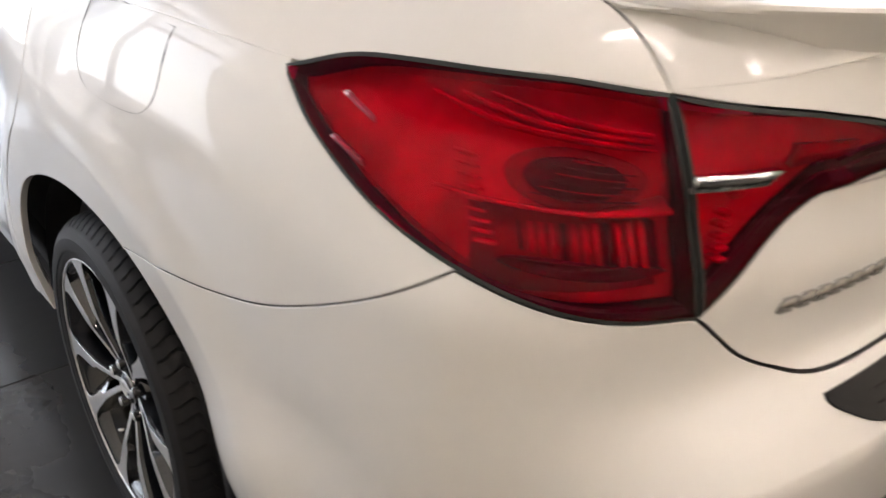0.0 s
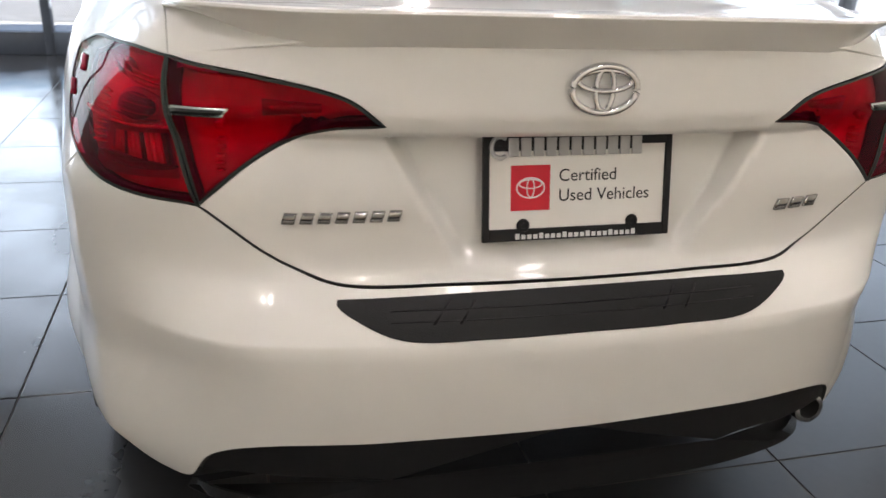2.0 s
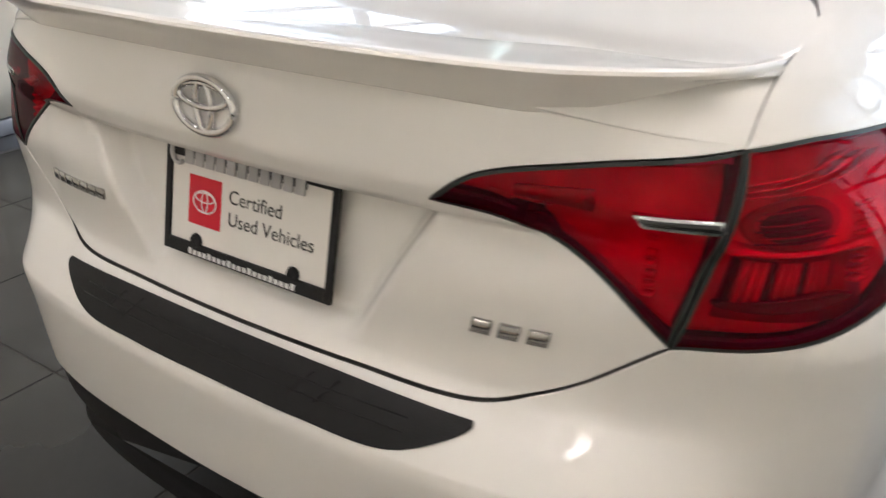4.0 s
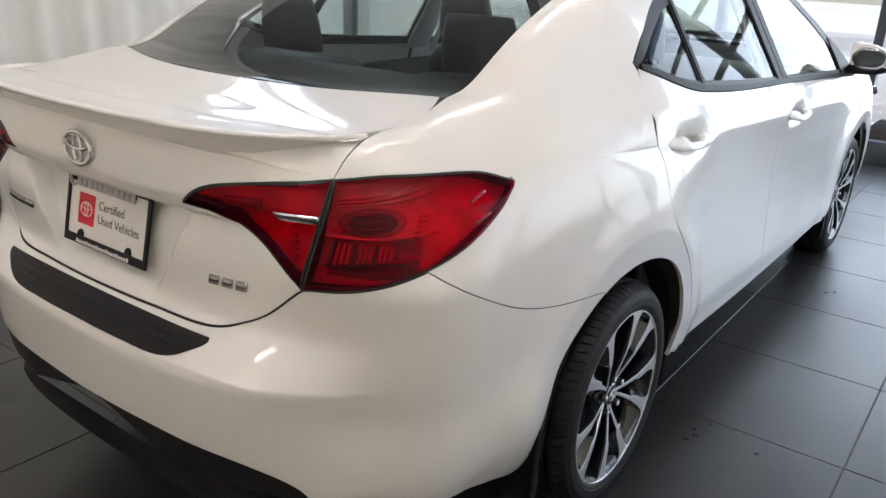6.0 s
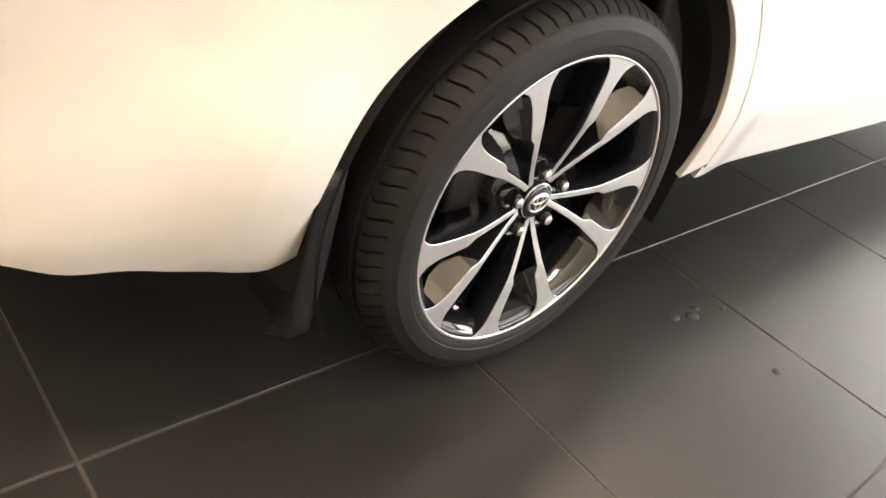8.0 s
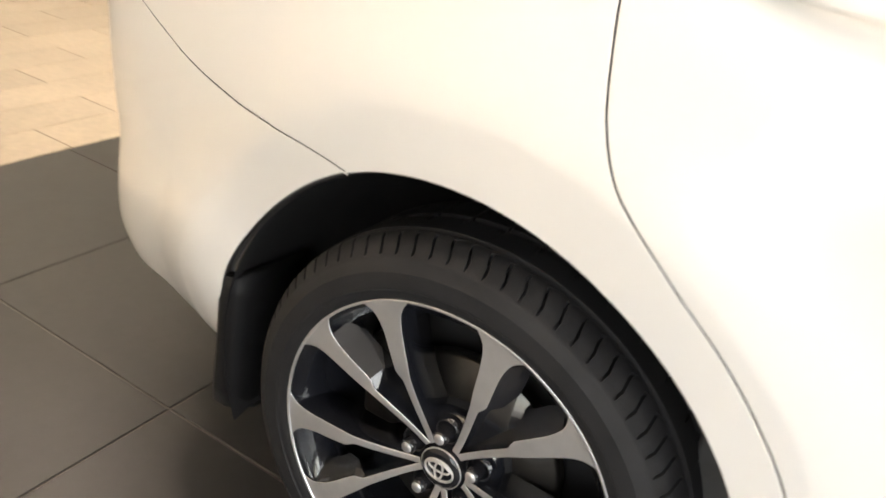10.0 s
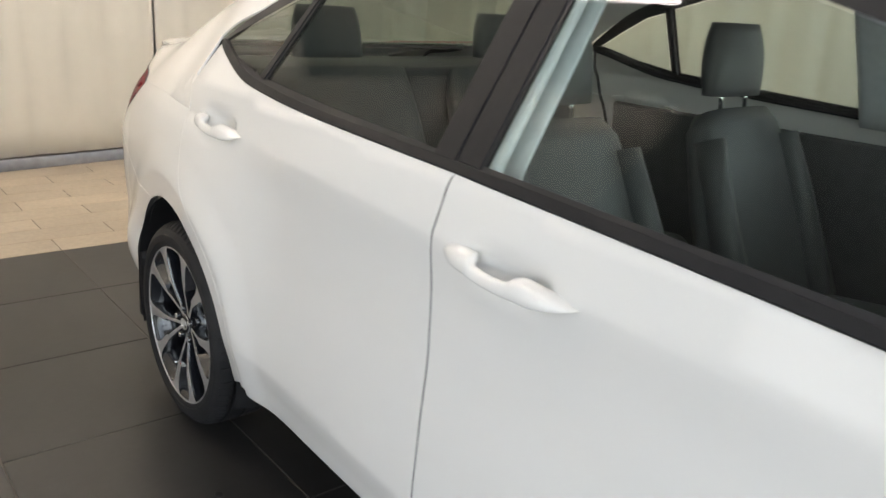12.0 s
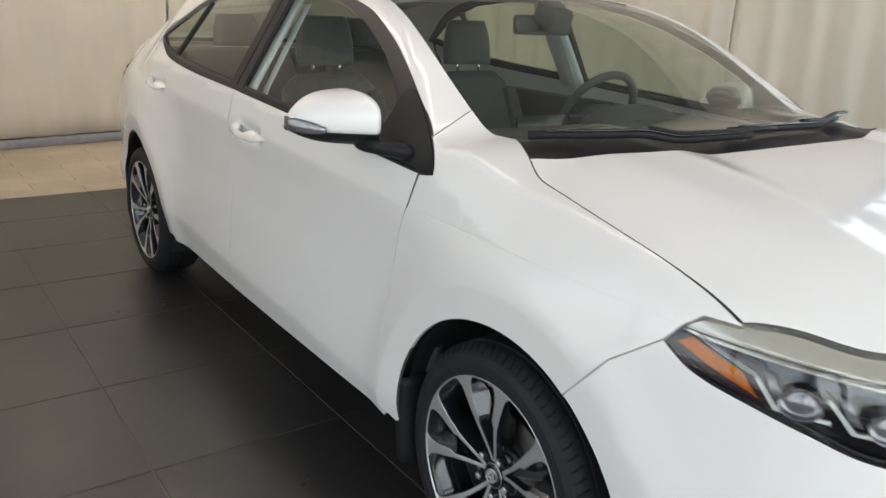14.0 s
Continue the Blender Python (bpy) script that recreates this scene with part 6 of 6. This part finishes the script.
# ---------------------------------------------------------------- wheels
def tyre_bm():
    slots = 80
    prof = [(0.232, -0.012, 0), (0.238, -0.004, 0), (0.247, 0.0005, 0), (0.252, 0.0008, 0), (0.254, 0.0025, 0), (0.262, 0.003, 0), (0.275, 0.002, 0), (0.2765, 0.0008, 0), (0.288, -0.004, 0), (0.291, -0.006, 0),
            (0.2925, -0.0085, 0), (0.301, -0.017, 1), (0.3075, -0.028, 1), (0.310, -0.038, 1), (0.3105, -0.044, 0), (0.304, -0.0455, 0), (0.304, -0.052, 0), (0.3118, -0.0535, 0),
            (0.3124, -0.080, 0), (0.3125, -0.095, 2), (0.305, -0.0965, 0), (0.305, -0.103, 0), (0.3124, -0.105, 2), (0.312, -0.155, 2), (0.3105, -0.165, 1), (0.305, -0.182, 1), (0.292, -0.196, 0), (0.27, -0.205, 0), (0.235, -0.20, 0)]
    # each shoulder slot: floor, floor, then the block between two slots
    share = ((0.0, 1), (0.10, 1), (0.13, 0), (0.55, 0), (0.97, 0))
    n = slots * len(share)
    bm = bmesh.new()
    rings = []
    for r, a, sipe in prof:
        ring = []
        for k in range(n):
            f, cut = share[k % len(share)]
            rr = r - (0.008 if sipe == 1 and cut else 0.005 if sipe == 2 and cut and (k // len(share)) % 2 == 0 else 0)
            t = 2 * math.pi * (k // len(share) + f + (0.35 * (r - 0.3) / 0.01 if sipe == 1 and a > -0.05 else 0)) / slots
            ring.append(bm.verts.new((a, rr * math.cos(t), rr * math.sin(t))))
        rings.append(ring)
    for p, q in zip(rings, rings[1:]):
        for k in range(n):
            bm.faces.new((p[k], q[k], q[(k + 1) % n], p[(k + 1) % n]))
    bmesh.ops.recalc_face_normals(bm, faces=bm.faces[:])
    return bm


arm_angle = pchip([0.034, 0.05, 0.085, 0.14, 0.19, 0.24], [6.5, 9.2, 12.2, 14.6, 16.0, 16.6])
arm_out = pchip([0.034, 0.05, 0.085, 0.125, 0.15, 0.19, 0.208, 0.219, 0.227, 0.232, 0.2365], [0.0048, 0.0046, 0.0050, 0.0062, 0.0090, 0.0128, 0.016, 0.020, 0.0265, 0.033, 0.042])
arm_in = pchip([0.034, 0.05, 0.085, 0.128, 0.143, 0.19, 0.208, 0.219, 0.227, 0.232, 0.2365], [0.0048, 0.0046, 0.0052, 0.0056, 0.0130, 0.0140, 0.0165, 0.020, 0.0265, 0.033, 0.042])
arm_face = pchip([0.03, 0.05, 0.085, 0.14, 0.24], [-0.032, -0.029, -0.022, -0.012, -0.0055])


def arm_pair(centre, s):
    """The machined face, the dark sides and the inner facet of one arm; its inner edge steps out past the middle."""
    face, sides, facet = bmesh.new(), bmesh.new(), bmesh.new()

    def station(r):
        a = math.radians(centre + s * float(arm_angle(r)))
        rad, tan = Vector((0, math.cos(a), math.sin(a))), Vector((0, -math.sin(a), math.cos(a))) * s
        return rad * r, tan, float(arm_in(r)), float(arm_out(r)), float(arm_face(r))

    rs = [0.034, 0.05, 0.065, 0.085, 0.105, 0.122, 0.129, 0.136, 0.143, 0.155, 0.17, 0.19, 0.2, 0.208, 0.214, 0.219, 0.223, 0.227, 0.2295, 0.232, 0.2345, 0.2365]
    front, flanks = [], []
    for c, tan, wi, wo, x in map(station, rs):
        row = [Vector((x, 0, 0)) + c - tan * wi, Vector((x + 0.0006, 0, 0)) + c - tan * (wi - 0.001), Vector((x + 0.0006, 0, 0)) + c + tan * (wo - 0.001), Vector((x, 0, 0)) + c + tan * wo]
        front.append([face.verts.new(p) for p in row])
        wi, wo, deep = min(wi, 0.019), min(wo, 0.019), Vector((x - 0.05, 0, 0))
        edge = Vector((x - 0.005, 0, 0))
        flanks.append([sides.verts.new(p) for p in (row[0] - Vector((0.0004, 0, 0)), edge + c - tan * (wi + 0.0015), deep + c - tan * (wi + 0.005), deep + c + tan * (wo + 0.005), edge + c + tan * (wo + 0.0015), row[3] - Vector((0.0004, 0, 0)))])
    # glossy facet falling away from the step of the inner edge towards the rim
    slope = []
    for r, wide in ((0.128, 0.002), (0.143, 0.013), (0.165, 0.021), (0.195, 0.021), (0.216, 0.014)):
        c, tan, wi, wo, x = station(r)
        slope.append([facet.verts.new(p) for p in (Vector((x - 0.0005, 0, 0)) + c - tan * wi, Vector((x - 0.001 - wide * 1.5, 0, 0)) + c - tan * (wi + wide))])
    for bm, rows in ((face, front), (sides, flanks), (facet, slope)):
        for p, q in zip(rows, rows[1:]):
            for i in range(len(p) - 1):
                bm.faces.new((p[i], p[i + 1], q[i + 1], q[i]))
    for b in (face, sides, facet):
        bmesh.ops.recalc_face_normals(b, faces=b.faces[:])
    for b in (face, facet):
        if sum(f.normal.x for f in b.faces) < 0:
            bmesh.ops.reverse_faces(b, faces=b.faces[:])
    return face, sides, facet


def build_wheel():
    w = empty("wheel", car)
    tagged(w, "black alloy wheel with machined split spokes")
    part("tyre", tyre_bm(), RUBBER, w, "black tyre with ribbed shoulders").data.set_sharp_from_angle(angle=0.55)
    part("rim_barrel", lathe([(0.231, -0.010), (0.222, -0.016), (0.216, -0.03), (0.205, -0.06), (0.200, -0.15), (0.215, -0.19), (0.19, -0.19)], 96), WHEEL_BLACK, w, "gloss black rim barrel")
    part("rim_lip", lathe([(0.2385, -0.0105), (0.2405, -0.006), (0.2385, -0.003), (0.2355, -0.0035), (0.2352, -0.006)], 144), ALLOY, w, "bright machined rim edge")
    part("rim_shoulder", lathe([(0.2355, -0.0075), (0.2325, -0.008), (0.229, -0.010), (0.2275, -0.014)], 96), WHEEL_BLACK, w, "gloss black rim shoulder")
    for k in range(5):
        c = 59 + 72 * k
        for s in (1, -1):
            f, d, g = arm_pair(c, s)
            part("spoke", d, WHEEL_BLACK, w, "gloss black spoke side")
            part("spoke_face", f, ALLOY, w, "bright machined spoke face", smooth=False)
            part("spoke_facet", g, FACET, w, "glossy dark facet", smooth=False)
        # dark web between the two arms
        web = bmesh.new()
        rows = []
        for r, x in ((0.04, -0.04), (0.08, -0.042), (0.115, -0.05), (0.15, -0.066)):
            h = math.radians(float(arm_angle(r)))
            rows.append([web.verts.new((x, r * math.cos(math.radians(c) + t), r * math.sin(math.radians(c) + t))) for t in (-h, -h / 2, 0, h / 2, h)])
        for p, q in zip(rows, rows[1:]):
            for i in range(4):
                web.faces.new((p[i], p[i + 1], q[i + 1], q[i]))
        bmesh.ops.recalc_face_normals(web, faces=web.faces[:])
        part("spoke_web", web, WHEEL_BLACK, w, "gloss black web")
        a = math.radians(c + 36)
        nut = lathe([(0.0, -0.018), (0.0085, -0.0185), (0.0105, -0.022), (0.0115, -0.048)], 12)
        bmesh.ops.translate(nut, vec=(0, 0.050 * math.cos(a), 0.050 * math.sin(a)), verts=nut.verts[:])
        nut = part("wheel_nut", nut, BLACK_GLOSS, w, "dark wheel nut")
        face = lathe([(0.0, -0.0172), (0.0068, -0.0172), (0.0078, -0.019)], 12)
        bmesh.ops.translate(face, vec=(0, 0.050 * math.cos(a), 0.050 * math.sin(a)), verts=face.verts[:])
        part("nut_face", face, ALLOY, nut, "bright nut face")
        seat = lathe([(0.0125, -0.047), (0.0155, -0.036), (0.018, -0.036), (0.0195, -0.05)], 18)
        bmesh.ops.translate(seat, vec=(0, 0.050 * math.cos(a), 0.050 * math.sin(a)), verts=seat.verts[:])
        part("nut_seat", seat, WHEEL_BLACK, w, "gloss black nut seat")
    part("hub", lathe([(0.0, -0.044), (0.05, -0.044), (0.068, -0.05), (0.072, -0.075)], 60), WHEEL_BLACK, w, "gloss black hub")
    cap = part("hub_cap", lathe([(0.0, -0.0225), (0.022, -0.0235), (0.0285, -0.026), (0.0305, -0.030), (0.031, -0.045)], 40), BLACK_GLOSS, w, "gloss black hub cap")
    el = [(-0.0225, 0.0205 * math.cos(t), 0.0150 * math.sin(t)) for t in np.linspace(0, 2 * math.pi, 32, endpoint=False)]
    part("cap_ring", tube(el, 0.0018, 6, True), ALLOY, cap, "silver oval ring")
    part("cap_ring", tube([(-0.022, 0.0155 * math.cos(t), 0.005 + 0.0065 * math.sin(t)) for t in np.linspace(0, 2 * math.pi, 28, endpoint=False)], 0.0015, 6, True), ALLOY, cap, "silver oval ring")
    part("cap_ring", tube([(-0.022, 0.0058 * math.cos(t), 0.0135 * math.sin(t)) for t in np.linspace(0, 2 * math.pi, 28, endpoint=False)], 0.0015, 6, True), ALLOY, cap, "silver oval ring")
    part("cap_edge", tube([(-0.0275, 0.029 * math.cos(t), 0.029 * math.sin(t)) for t in np.linspace(0, 2 * math.pi, 40, endpoint=False)], 0.0012, 6, True), ALLOY, cap, "silver edge")
    part("brake_disc", lathe([(0.07, -0.075), (0.135, -0.075), (0.138, -0.08), (0.138, -0.095), (0.07, -0.095)], 64), STEEL, w, "worn steel brake disc")
    part("disc_hat", lathe([(0.0, -0.055), (0.06, -0.057), (0.075, -0.07), (0.078, -0.08)], 40), DARK, w, "dark disc hat")
    cal = box_bm((0.06, 0.06, 0.13), Matrix.Translation((-0.09, -0.125, 0.05)), 0.012)
    part("caliper", cal, STEEL, w, "grey brake caliper")
    part("backplate", lathe([(0.0, -0.125), (0.17, -0.125), (0.20, -0.13)], 48), DARK, w, "dark brake backplate")
    valve = lathe([(0.0, -0.028), (0.004, -0.028), (0.0045, -0.04), (0.006, -0.06)], 12)
    bmesh.ops.translate(valve, vec=(0, -0.107, -0.172), verts=valve.verts[:])
    part("valve", valve, SILVER, w, "silver valve cap")
    return w


first = build_wheel()
first.matrix_basis = pose(0.866, 0.0, 0.3125)
copy_thing(first, pose(0.866, 2.70, 0.3125, 40, 0, 0))
copy_thing(first, pose(-0.866, 0.0, 0.3125, 0, 0, 180))
copy_thing(first, pose(-0.866, 2.70, 0.3125, 25, 0, 180))
# ---------------------------------------------------------------- floor tiles
def tile_mesh(name, sx, sy, mat):
    bm = box_bm((sx, sy, 0.012), Matrix.Translation((0, 0, -0.006)))
    top_edges = [e for e in bm.edges if all(v.co.z > -0.001 for v in e.verts)]
    bmesh.ops.bevel(bm, geom=top_edges, offset=0.0015, segments=1, affect="EDGES")
    me = bpy.data.meshes.new(name)
    bm.to_mesh(me)
    bm.free()
    me.materials.append(mat)
    return me


def lay(me, x, y):
    ob = new("floor_tile", me)
    ob.parent = floor
    ob.matrix_parent_inverse = floor.matrix_basis.inverted()
    ob.location = (x, y, 0)


DARK_EDGE = -1.848
big = tile_mesh("floor_tile", 0.6105, 0.603, TILE_DARK)
for i in range(-7, 6):
    x = 0.743 + 0.6145 * (i + 0.5)
    for j in range(-3, 9):
        lay(big, x, -0.027 + 0.607 * (j + 0.5))
plank = tile_mesh("floor_tile", 0.626, 0.203, TILE_LIGHT)
for j in range(12):
    for i in range(-7, 6):
        x = 0.11 + 0.315 * (j % 2) + 0.63 * (i + 0.5)
        if -2.95 < x < 2.4:
            lay(plank, x, DARK_EDGE - 0.003 - 0.206 * (j + 0.5))

# dried drips on the tiles
bm = bmesh.new()
for x, y, r in ((0.93, 0.43, 0.011), (0.945, 0.47, 0.013), (0.93, 0.50, 0.010), (0.96, 0.56, 0.007), (1.13, 0.49, 0.008), (0.99, 2.05, 0.012), (1.02, 2.08, 0.009)):
    d = bmesh.ops.create_cone(bm, segments=12, radius1=r, radius2=r * 0.8, depth=0.0012, cap_ends=True, matrix=Matrix.Translation((x, y, 0.0006)) @ Matrix.Diagonal((1, 1.3, 1, 1)))
tagged(part("drips", bm, INK, None), "small dark dried drips on the tiles", "stain", kind="stuff")
